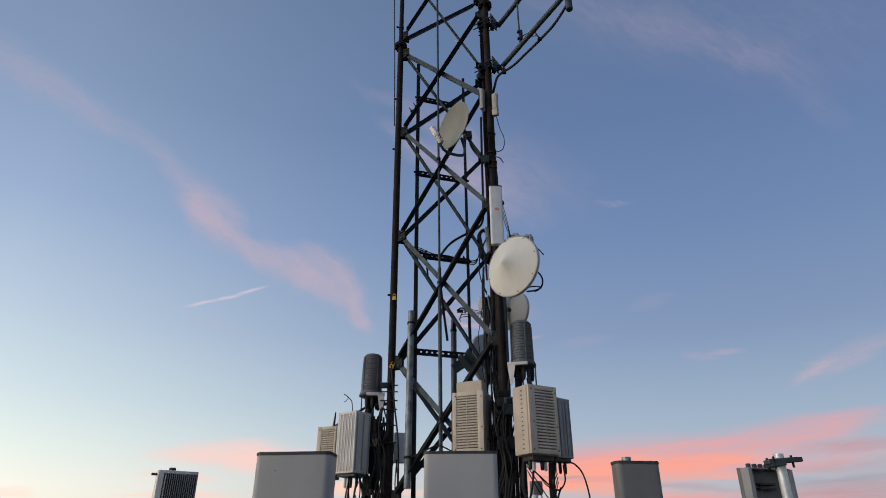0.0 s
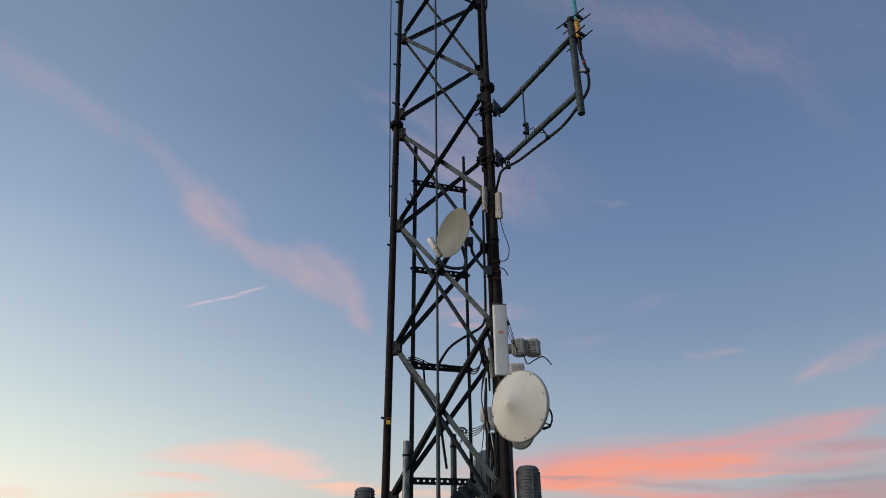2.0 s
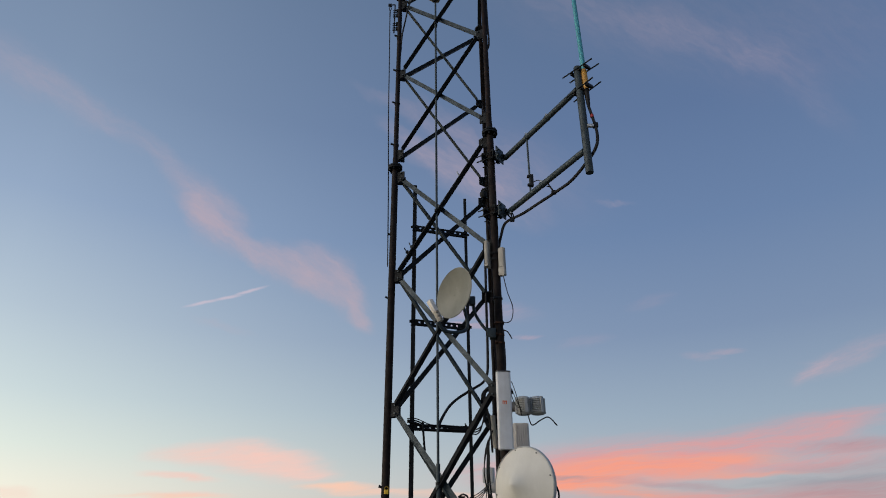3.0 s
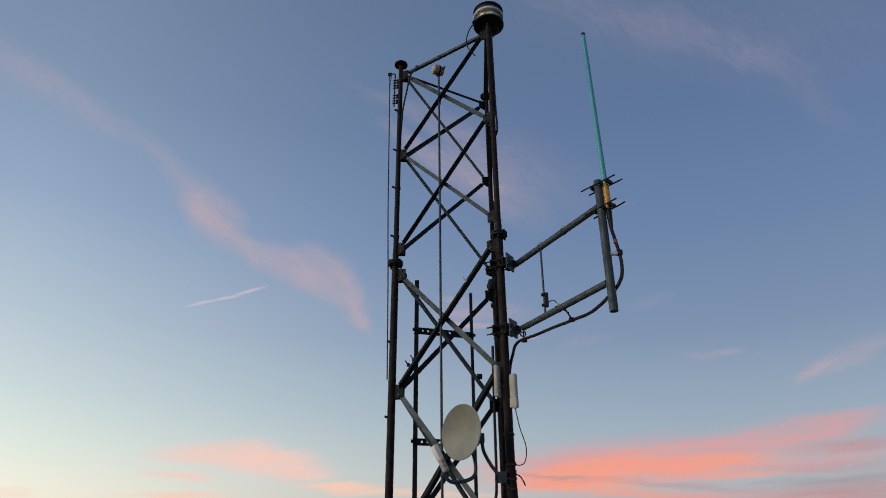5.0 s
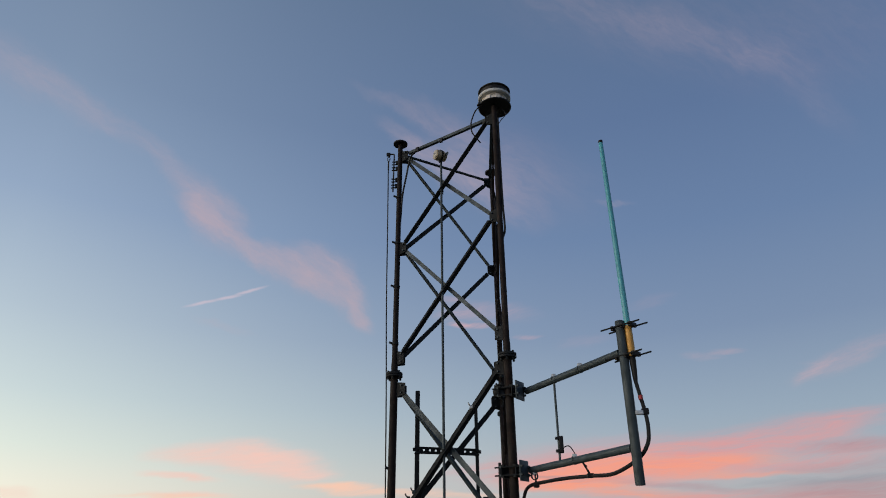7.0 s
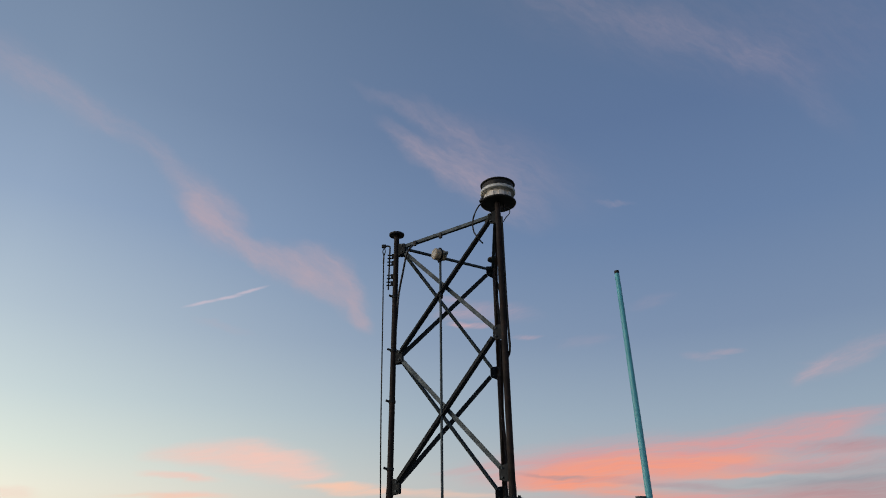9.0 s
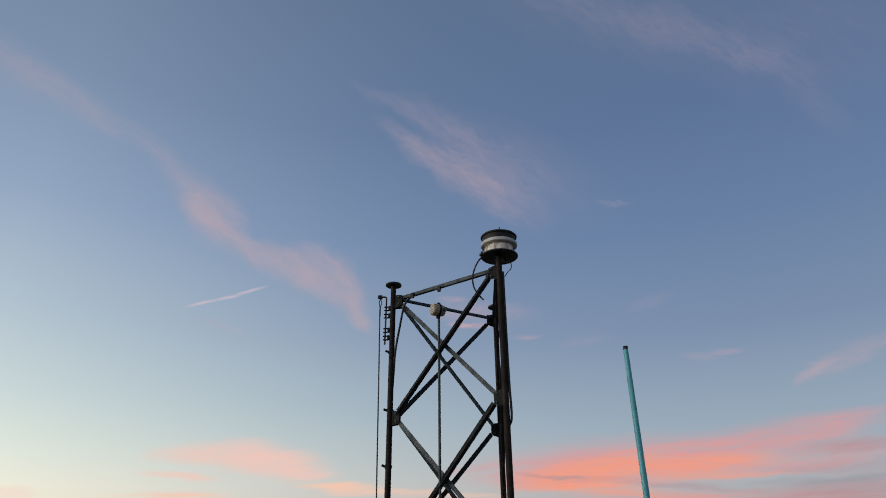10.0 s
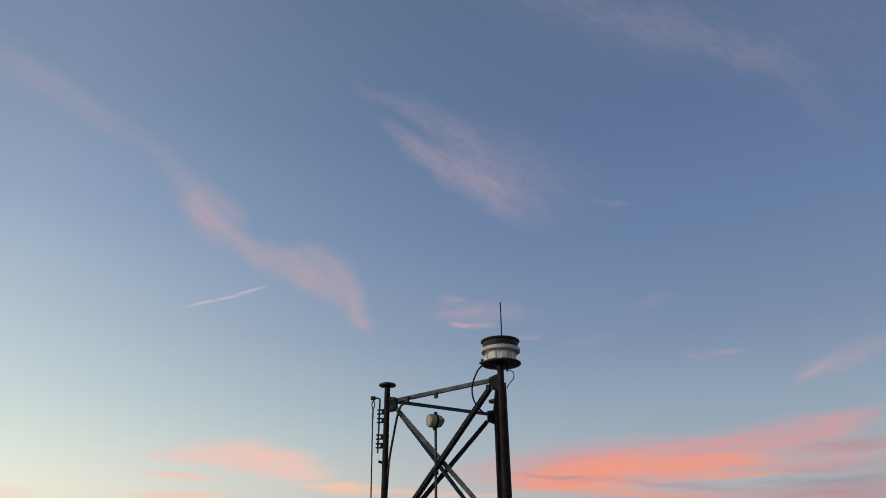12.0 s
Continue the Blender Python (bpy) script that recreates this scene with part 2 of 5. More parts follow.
PALE = material("pale_grey_housing", (0.72, 0.68, 0.62), 0.5, 0.0, (0.55, 0.51, 0.46), scale=7, amount=0.6, bump=0.04)
GREY = material("grey_fibreglass", (0.175, 0.17, 0.16), 0.55, 0.0, (0.14, 0.135, 0.128), scale=4, amount=0.6, bump=0.05)
PANELGREY = material("light_grey_fibreglass", (0.38, 0.375, 0.36), 0.5, 0.0, (0.32, 0.315, 0.30), scale=3, amount=0.6, bump=0.04)
MIDGREY = material("mid_grey_housing", (0.30, 0.285, 0.265), 0.5, 0.0, (0.22, 0.21, 0.195), scale=8, amount=0.6, bump=0.04)
RIM = material("dark_grey_plastic", (0.055, 0.057, 0.06), 0.55, 0.0, (0.035, 0.036, 0.038), scale=9, spec=0.3)
BEIGE = material("aged_beige_plastic", (0.36, 0.34, 0.29), 0.5, 0.0, (0.28, 0.26, 0.22), scale=9, bump=0.03)
CANISTER = material("grey_canister_plastic", (0.115, 0.125, 0.13), 0.55, 0.0, (0.08, 0.086, 0.09), scale=8, amount=0.6, spec=0.3)
SLOT = material("grey_vent_slot", (0.16, 0.155, 0.15), 0.8, 0.0, bump=0)
HOLE = material("dark_vent_gap", (0.03, 0.028, 0.026), 0.8, 0.0, bump=0)
TEAL = material("blue_green_fibreglass", (0.070, 0.335, 0.39), 0.42, 0.0, (0.05, 0.25, 0.29), scale=6, bump=0.03)
OCHRE = material("ochre_ferrule", (0.58, 0.31, 0.06), 0.45, 0.1, (0.40, 0.21, 0.05), scale=15)
YELLOW = material("yellow_tag", (0.75, 0.47, 0.03), 0.5, 0.0, (0.5, 0.3, 0.02), scale=20)
ORANGE = material("orange_mark", (0.80, 0.16, 0.03), 0.5, 0.0, bump=0)
RED = material("red_tape", (0.42, 0.03, 0.03), 0.5, 0.0, bump=0)
RUSTY = material("rusty_clamp_steel", (0.075, 0.040, 0.026), 0.8, 0.2, (0.030, 0.020, 0.016), scale=22, amount=0.9, rust=(0.13, 0.055, 0.025), spec=0.2)
TAN = material("tan_plastic", (0.36, 0.29, 0.19), 0.5, 0.0, (0.24, 0.19, 0.13), scale=18)
EARTH = material("dry_upland_ground", (0.12, 0.105, 0.07), 0.95, 0.0, (0.07, 0.07, 0.045), scale=0.05, amount=0.9, grain=0.6, bump=0.3)
CONCRETE = material("concrete", (0.36, 0.35, 0.33), 0.9, 0.0, (0.24, 0.23, 0.22), scale=3)


# ---- mesh helpers ----
def V(*a):
    return Vector(a)


def thing(name, label, category, at=(0, 0, 0), turn=0.0, group="", kind=""):
    ob = new(name)
    ob.matrix_basis = pose(*at, 0, 0, turn)
    return tagged(ob, label, category, group, kind)


def part(name, bm, material_, parent, label="", smooth=True, at=None):
    me = bpy.data.meshes.new(name)
    bm.normal_update()
    bm.to_mesh(me)
    bm.free()
    me.materials.append(material_)
    if smooth:
        me.polygons.foreach_set("use_smooth", [True] * len(me.polygons))
        me.set_sharp_from_angle(angle=radians(35))
    ob = new(name, me)
    ob.parent = parent
    if at is not None:
        ob.matrix_basis = at
    if label:
        ob["label"] = label
    return ob


def basis(p0, p1, up=(0, 0, 1)):
    """A matrix at p0 whose z runs to p1 and whose x lies nearest to up."""
    z = (Vector(p1) - Vector(p0)).normalized()
    x = Vector(up) - z * z.dot(Vector(up))
    if x.length < 1e-4:
        x = V(1, 0, 0) - z * z.x
    x.normalize()
    y = z.cross(x)
    m = Matrix((x, y, z)).transposed().to_4x4()
    m.translation = p0
    return m


def lathe(bm, profile, m=None, seg=24, close=True):
    """Turn a profile of (radius, height) about z."""
    m = m or Matrix()
    rings = []
    for r, z in profile:
        if r < 1e-6:
            rings.append([bm.verts.new(m @ V(0, 0, z))])
        else:
            rings.append([bm.verts.new(m @ V(r * math.cos(2 * math.pi * k / seg), r * math.sin(2 * math.pi * k / seg), z)) for k in range(seg)])
    for a, b in zip(rings, rings[1:]):
        for k in range(seg):
            j = (k + 1) % seg
            if len(a) == 1 and len(b) == 1:
                continue
            if len(a) == 1:
                bm.faces.new((a[0], b[j], b[k]))
            elif len(b) == 1:
                bm.faces.new((a[k], a[j], b[0]))
            else:
                bm.faces.new((a[k], a[j], b[j], b[k]))
    if close:
        if len(rings[0]) > 1:
            bm.faces.new(rings[0][::-1])
        if len(rings[-1]) > 1:
            bm.faces.new(rings[-1])
    return bm


def tube(bm, p0, p1, r, seg=14, r1=None, hollow=0.0):
    m = basis(p0, p1)
    n = (Vector(p1) - Vector(p0)).length
    r1 = r if r1 is None else r1
    if hollow:
        lathe(bm, [(r - hollow, 0.04), (r - hollow, 0), (r, 0), (r1, n), (r1 - hollow, n), (r1 - hollow, n - 0.04)], m, seg)
    else:
        lathe(bm, [(r, 0), (r1, n)], m, seg)
    return bm


def box(bm, centre, size, m=None, bevel=0.0, seg=2):
    m = m or Matrix()
    made = bmesh.ops.create_cube(bm, size=1.0, matrix=m @ Matrix.Translation(centre) @ Matrix.Diagonal((*size, 1)))["verts"]
    if bevel:
        edges = {e for v in made for e in v.link_edges}
        bmesh.ops.bevel(bm, geom=list(edges), offset=bevel, segments=seg, profile=0.6, affect="EDGES")
    return bm


def extrude(bm, outline, z0, z1, m=None):
    """A prism over a closed outline of (x, y)."""
    m = m or Matrix()
    a = [bm.verts.new(m @ V(x, y, z0)) for x, y in outline]
    b = [bm.verts.new(m @ V(x, y, z1)) for x, y in outline]
    n = len(a)
    for k in range(n):
        bm.faces.new((a[k], a[(k + 1) % n], b[(k + 1) % n], b[k]))
    bm.faces.new(a[::-1])
    bm.faces.new(b)
    bmesh.ops.recalc_face_normals(bm, faces=bm.faces)
    return bm


def rounded(w, d, r, n=5):
    """A rectangle w by d with rounded corners, as an outline."""
    out = []
    for cx, cy, a0 in ((w / 2 - r, d / 2 - r, 0), (-w / 2 + r, d / 2 - r, 90), (-w / 2 + r, -d / 2 + r, 180), (w / 2 - r, -d / 2 + r, 270)):
        for k in range(n + 1):
            a = radians(a0 + 90 * k / n)
            out.append((cx + r * math.cos(a), cy + r * math.sin(a)))
    return out


def spline(points, steps=6):
    """Points along a smooth line through the given ones."""
    p = [Vector(q) for q in points]
    p = [2 * p[0] - p[1]] + p + [2 * p[-1] - p[-2]]
    out = []
    for k in range(1, len(p) - 2):
        for j in range(steps):
            t = j / steps
            out.append(0.5 * (2 * p[k] + (p[k + 1] - p[k - 1]) * t + (2 * p[k - 1] - 5 * p[k] + 4 * p[k + 1] - p[k + 2]) * t ** 2 + (3 * p[k] - p[k - 1] - 3 * p[k + 1] + p[k + 2]) * t ** 3))
    return out + [p[-2]]


def cord(bm, points, r, steps=6, seg=8):
    """A round cord along a smooth line through the points."""
    path = spline(points, steps) if steps else [Vector(q) for q in points]
    x = None
    rings = []
    for k, p in enumerate(path):
        z = (path[min(k + 1, len(path) - 1)] - path[max(k - 1, 0)]).normalized()
        x = z.orthogonal() if x is None else x - z * z.dot(x)
        x.normalize()
        y = z.cross(x)
        rings.append([bm.verts.new(p + (x * math.cos(2 * math.pi * j / seg) + y * math.sin(2 * math.pi * j / seg)) * r) for j in range(seg)])
    for a, b in zip(rings, rings[1:]):
        for j in range(seg):
            bm.faces.new((a[j], a[(j + 1) % seg], b[(j + 1) % seg], b[j]))
    bm.faces.new(rings[0][::-1])
    bm.faces.new(rings[-1])
    return bm


def cable(label, points, r=0.008, mat=None, name="cable", steps=6):
    me = bmesh.new()
    cord(me, points, r, steps)
    ob = part(name, me, mat or BLACK, None)
    return tagged(ob, label, "cable")


def angle_bar(bm, p0, p1, normal, w, t, outward):
    """Steel angle from p0 to p1: one flange in the face plane (normal), the other standing outward or inward at its lower edge."""
    m = basis(p0, p1, normal)
    n = (Vector(p1) - Vector(p0)).length
    side = 1 if (m.to_3x3() @ V(0, 1, 0)).z < 0 else -1
    f = side * w / 2
    o = w if outward else -w
    sec = [(0, -f), (0, f), (o, f), (o, f - side * t), (math.copysign(t, o), f - side * t), (math.copysign(t, o), -f)]
    extrude(bm, sec, 0, n, m)
    return bm


# ---- ground, far below and out of sight ----
bm = bmesh.new()
N = 72
rings = [[bm.verts.new((R * math.cos(2 * math.pi * k / N), R * math.sin(2 * math.pi * k / N), -0.000012 * R * R)) for k in range(N)] for R in (4, 12, 40, 150, 500, 1500, 4000)]
for a, b in zip(rings, rings[1:]):
    for k in range(N):
        bm.faces.new((a[k], b[k], b[(k + 1) % N], a[(k + 1) % N]))
bm.faces.new(rings[0])
tagged(part("ground", bm, EARTH, None), "dry brown upland ground under the mast", "ground", kind="structure")

# ---- the lattice mast ----
A, B, C = V(-0.428, 5.795, 0), V(0.558, 5.172, 0), V(0.610, 6.315, 0)
MID = (A + B + C) / 3
UPPER = [20.125, 19.013, 17.875]
LOWER = [17.583, 16.43, 15.115, 13.785, 12.60, 11.3, 10.05, 8.8, 7.55, 6.3, 5.05, 3.8, 2.55, 1.3]
JOINT = 17.72
tower = thing("lattice_tower", "three-legged steel lattice mast, brown weathered legs, grey angle braces", "tower")
LEAN = Matrix.Translation((0, 0, 17.72)) @ Matrix.Rotation(-0.0075, 4, "Y") @ Matrix.Translation((0, 0, -17.72))   # the mast stands a hair out of plumb
tower.matrix_basis = LEAN
up = lambda p, z: V(p.x, p.y, z)
for leg, top in ((A, 20.29), (B, 20.315), (C, 20.245)):
    bm = bmesh.new()
    lathe(bm, [(0.031, JOINT + 0.02), (0.031, JOINT + 0.10), (0.027, JOINT + 0.16), (0.026, top)], Matrix.Translation(leg), 18)
    part("leg", bm, LEG, tower)
    bm = bmesh.new()
    lathe(bm, [(0.040, 0.05), (0.040, 12.3), (0.036, 12.32), (0.035, JOINT - 0.02)], Matrix.Translation(leg), 18)
    part("leg", bm, LEG, tower)
    for z, t in ((JOINT - 0.021, 0.02), (JOINT + 0.001, 0.02)):
        bm = bmesh.new()
        lathe(bm, [(0.073, z), (0.077, z + 0.003), (0.077, z + t - 0.003), (0.073, z + t)], Matrix.Translation(leg), 28)
        part("flange", bm, DARKGALV, tower)
    for k in range(6):
        a = radians(60 * k + 20)
        bm = bmesh.new()
        lathe(bm, [(0.010, -0.045), (0.010, -0.022), (0.006, -0.022), (0.006, 0.022), (0.010, 0.022), (0.010, 0.036)], Matrix.Translation(leg + V(0.058 * math.cos(a), 0.058 * math.sin(a), JOINT)), 6)
        part("bolt", bm, DARKGALV, tower)


def gusset(p, q, z, w=0.085, h=0.14, drop=0.0):
    """Plate welded to leg p, in the plane of the face towards q."""
    d = (q - p).normalized()
    n = d.cross(V(0, 0, 1))
    m = Matrix((d, n, V(0, 0, 1))).transposed().to_4x4()
    m.translation = up(p, z + drop)
    bm = bmesh.new()
    extrude(bm, [(0.02, -h / 2), (0.03 + w, -h / 2 + 0.02), (0.03 + w, h / 2 - 0.02), (0.02, h / 2)], -0.005, 0.005, m @ Matrix.Rotation(radians(90), 4, "X"))
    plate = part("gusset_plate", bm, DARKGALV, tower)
    for s in (-1, 1):
        b = bmesh.new()
        lathe(b, [(0.008, -0.02), (0.008, 0.02)], m @ Matrix.Translation((0.03 + w * 0.6, 0, s * h * 0.25)) @ Matrix.Rotation(radians(90), 4, "X"), 6)
        part("bolt", b, GALV, plate)


def brace(p, zp, q, zq, w, outward, mat):
    d = (q - p).normalized()
    n = d.cross(V(0, 0, 1))
    if n.dot(p - MID) < 0:
        n = -n
    a, b = up(p, zp) + d * 0.10, up(q, zq) - d * 0.10
    off = n * (0.008 if outward else -0.008)
    bm = bmesh.new()
    angle_bar(bm, a + off, b + off, n, w, 0.006, outward)
    part("brace", bm, mat, tower, smooth=False)


for levels, w in ((UPPER, 0.056), (LOWER, 0.062)):
    for k, z in enumerate(levels):
        for p, q in ((A, B), (B, A), (A, C), (C, A), (B, C), (C, B)):
            gusset(p, q, z + (0.05 if p is B else -0.025 if p is C else 0), 0.075 if levels is UPPER else 0.095)
        if k + 1 < len(levels):
            lo = levels[k + 1]
            for p, q in ((A, B), (A, C), (C, B)):
                slim = w if p is A and q is B else w * 0.4 if p is C else w * 0.76
                rise = 0.05 if q is B else -0.025
                lift_ = -0.025 if p is C else 0.0
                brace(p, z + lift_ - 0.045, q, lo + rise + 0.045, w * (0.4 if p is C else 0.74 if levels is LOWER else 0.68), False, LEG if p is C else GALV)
                # outward flange: the shade on its underside is put into the darker colour
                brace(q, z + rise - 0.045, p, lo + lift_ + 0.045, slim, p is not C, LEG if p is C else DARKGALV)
for p, q in ((A, B), (A, C), (B, C)):
    brace(p, 20.205 if p is B else 20.155, q, 20.205 if q is B else 20.155 if p is A and q is B else 20.12, 0.032, False, GALV)

# concrete footing
for leg in (A, B, C):
    bm = bmesh.new()
    box(bm, (leg.x + 0.13, leg.y, 0.02), (0.7, 0.7, 0.24), None, 0.02)
    tagged(part("footing", bm, CONCRETE, None), "square concrete footing block under a mast leg", "footing", "mast footings")

# step bolts and clips on the west leg
for z in (19.62, 19.08, 18.6, 18.02, 16.9, 16.2, 14.46):
    bm = bmesh.new()
    lathe(bm, [(0.032, -0.012), (0.033, 0.0), (0.032, 0.012)], Matrix.Translation(up(A, z)), 18)
    tube(bm, up(A, z) + V(-0.025, -0.01, 0), up(A, z) + V(-0.058, -0.015, 0.012), 0.011, 8)
    part("step_bolt", bm, DARKGALV, tower)
# yellow tags
for z, tilt in ((14.42, 0), (13.74, 18)):
    bm = bmesh.new()
    m = Matrix.Translation(up(A, z) + V(0.036, -0.042, 0)) @ Matrix.Rotation(radians(tilt), 4, "Y")
    box(bm, (0, 0, 0), (0.036, 0.012, 0.036), m, 0.004)
    lathe(bm, [(0.014, -0.004), (0.017, -0.004), (0.017, 0.004), (0.014, 0.004)], m @ Matrix.Translation((0, 0, 0.027)) @ Matrix.Rotation(radians(90), 4, "X"), 14, False)
    tagged(part("tag", bm, YELLOW, None), "small yellow plastic tag clipped to the mast leg", "tag", "leg tags")

# leg caps
for leg, z, r in ((A, 20.29, 0.078), (C, 20.245, 0.074)):
    bm = bmesh.new()
    lathe(bm, [(r - 0.004, z), (r, z + 0.004), (r, z + 0.018), (r - 0.01, z + 0.024), (0.02, z + 0.03)], Matrix.Translation(leg), 28)
    part("leg_cap", bm, BLACKMETAL, tower, "round black cap plate")
# lower flange stub on the back leg
bm = bmesh.new()
lathe(bm, [(0.05, 17.44), (0.055, 17.445), (0.055, 17.475), (0.05, 17.48)], Matrix.Translation(C), 24)
part("clamp_ring", bm, DARKGALV, tower)


# ---- masthead: obstruction light, camera, halyard ----
light = thing("obstruction_light", "round black and white aviation obstruction light on the mast top", "beacon", (B.x - 0.006, B.y + 0.05, 20.338))
bm = bmesh.new()
lathe(bm, [(0.02, -0.02), (0.06, -0.008), (0.160, -0.006), (0.168, 0.0), (0.168, 0.010), (0.160, 0.014), (0.05, 0.016)], None, 40)
part("base_plate", bm, BLACKMETAL, light)
bm = bmesh.new()
lathe(bm, [(0.110, 0.018), (0.118, 0.022), (0.118, 0.085), (0.13, 0.095)], None, 40)
for k in range(8):
    box(bm, (0.118, 0, 0.055), (0.024, 0.05, 0.06), Matrix.Rotation(radians(45 * k + 10), 4, "Z"), 0.004)
part("housing", bm, PALE, light, "white lamp housing with lens blocks")
bm = bmesh.new()
lathe(bm, [(0.12, 0.096), (0.160, 0.098), (0.166, 0.104), (0.166, 0.128), (0.158, 0.134), (0.12, 0.136)], None, 40)
part("ring", bm, DISHGREY, light)
bm = bmesh.new()
lathe(bm, [(0.148, 0.138), (0.150, 0.142), (0.150, 0.185), (0.164, 0.190), (0.166, 0.198), (0.160, 0.204), (0.0, 0.208)], None, 40)
part("top_cap", bm, BLACKMETAL, light)
# lightning rod standing off behind the rear leg
rod = thing("lightning_rod", "thin dark lightning rod clamped behind the mast top", "lightning rod")
bm = bmesh.new()
tube(bm, (0.738, 6.95, 19.55), (0.738, 6.95, 21.55), 0.010, 10, 0.007)
part("rod", bm, BLACKMETAL, rod)
for z_ in (19.62, 20.0):
    bm = bmesh.new()
    tube(bm, (0.738, 6.955, z_), (C.x, C.y, z_), 0.012, 8)
    part("clamp_arm", bm, DARKGALV, rod)
bm = bmesh.new()
extrude(bm, [(-0.12, -0.09), (-0.17, -0.075), (-0.185, -0.05), (-0.175, -0.025), (-0.12, -0.01)], -0.006, 0.008)
lathe(bm, [(0.012, 0.0), (0.012, 0.03)], Matrix.Translation((-0.160, -0.05, 0)), 12)
part("inlet_block", bm, BLACKMETAL, light)
bm = bmesh.new()
tube(bm, (0.05, 0.0, -0.06), (0.05, 0, 0), 0.008, 8)
part("gland", bm, BLACKMETAL, light)
cable("black supply cable looped under the obstruction light", [
    B + V(-0.14, 0.0, 20.340), B + V(-0.205, 0.01, 20.275), B + V(-0.25, 0.05, 20.165), B + V(-0.245, 0.07, 20.06), B + V(-0.205, 0.06, 19.98), B + V(-0.16, 0.10, 19.945)], 0.007)
cable("thin black cable looped beside the mast leg", [B + V(0.05, 0, 20.28), B + V(0.085, 0.0, 20.26), B + V(0.09, 0, 20.21), B + V(0.055, 0.01, 20.17), B + V(0.03, 0.02, 20.13)], 0.004)
cable("black cable taped down the mast leg", [B + V(0.014, -0.005, 20.17), B + V(0.018, 0.0, 19.7), B + V(0.024, 0.0, 19.2), B + V(0.032, 0.0, 18.92), B + V(0.012, 0.03, 18.84)], 0.010)

AB = (B - A).normalized()
ptop = V(0.002, 5.468, 19.86)
pfoot = V(0.075, 5.445, 12.2)
pole = thing("antenna_pole", "slim galvanised pole running up the mast face", "pole")
bm = bmesh.new()
tube(bm, pfoot.lerp(ptop, 0.30), ptop, 0.0115, 12)
part("upper_tube", bm, GALV, pole)
bm = bmesh.new()
tube(bm, pfoot, pfoot.lerp(ptop, 0.315), 0.0175, 12)
part("lower_tube", bm, GALV, pole)
for z in (19.50, 17.0, 15.85, 14.46, 13.2):
    p = pfoot.lerp(ptop, (z - pfoot.z) / (ptop.z - pfoot.z))
    bm = bmesh.new()
    lathe(bm, [(0.012, -0.012), (0.022, -0.012), (0.022, 0.012), (0.012, 0.012)], Matrix.Translation(p), 12)
    box(bm, (p.x + 0.01, p.y + 0.03, p.z), (0.02, 0.045, 0.02))
    part("clip", bm, DARKGALV, pole)
cam_head = thing("sensor_head", "round tan weather sensor head on the slim pole tip", "sensor", (-0.004, 5.462, 19.915), -62)
bm = bmesh.new()
m = Matrix.Rotation(radians(90), 4, "X")
lathe(bm, [(0.0, 0.062), (0.048, 0.062), (0.054, 0.056), (0.056, 0.04), (0.056, -0.02), (0.046, -0.055), (0.02, -0.065), (0.0, -0.066)], m, 28)
part("drum", bm, TAN, cam_head)
bm = bmesh.new()
lathe(bm, [(0.0, 0.066), (0.044, 0.066), (0.047, 0.0635)], m, 28)
part("face", bm, BEIGE, cam_head)
bm = bmesh.new()
tube(bm, (0, 0, -0.075), (0, 0, -0.045), 0.018, 12)
box(bm, (0, 0.005, 0.062), (0.016, 0.03, 0.026), None, 0.004)
lathe(bm, [(0.057, -0.008), (0.060, -0.008), (0.060, 0.008), (0.057, 0.008)], m, 28, False)
part("bracket", bm, DARKGALV, cam_head)
bm = bmesh.new()
box(bm, (0.065, 0.03, -0.005), (0.03, 0.02, 0.02), None, 0.004)
cord(bm, [(0.06, 0.03, 0), (0.09, 0.035, 0.005), (0.098, 0.03, -0.02), (0.092, 0.02, -0.04)], 0.007)
part("connector", bm, GALV, cam_head)

hal = thing("halyard_bracket", "dark steel bracket with pulley and clamps on the mast leg", "bracket", (A.x, A.y, 0))
bm = bmesh.new()
cord(bm, [(-0.085, 0.02, 19.70), (-0.085, 0.02, 19.9), (-0.085, 0.02, 20.14), (-0.09, 0.02, 20.175), (-0.12, 0.03, 20.185), (-0.15, 0.03, 20.18)], 0.008)
part("rod", bm, BLACKMETAL, hal)
for z0 in (19.80, 20.02):
    for dz in (-0.055, -0.02, 0.02, 0.055):
        bm = bmesh.new()
        tube(bm, (-0.105, 0.018, z0 + dz), (-0.02, 0.012, z0 + dz), 0.007, 8)
        part("clamp_bolt", bm, BLACKMETAL, hal)
    bm = bmesh.new()
    box(bm, (-0.046, 0.012, z0 + 0.040), (0.034, 0.034, 0.042), None, 0.004)
    box(bm, (-0.046, 0.012, z0 - 0.036), (0.034, 0.034, 0.042), None, 0.004)
    box(bm, (-0.085, 0.019, z0), (0.014, 0.03, 0.12), None, 0.003)
    part("clamp_plate", bm, DARKGALV, hal)
bm = bmesh.new()
box(bm, (-0.150, 0.035, 20.185), (0.045, 0.03, 0.035), None, 0.006)
part("pulley_block", bm, BLACKMETAL, hal)
bm = bmesh.new()
cord(bm, [(-0.146, 0.035, 20.165), (-0.158, 0.035, 20.13), (-0.150, 0.035, 20.09), (-0.146, 0.035, 20.05), (-0.142, 0.035, 20.09), (-0.132, 0.035, 20.13), (-0.146, 0.035, 20.165)], 0.005)
tube(bm, (-0.146, 0.035, 19.99), (-0.146, 0.035, 20.06), 0.008, 8)
part("eye_hook", bm, BLACKMETAL, hal)
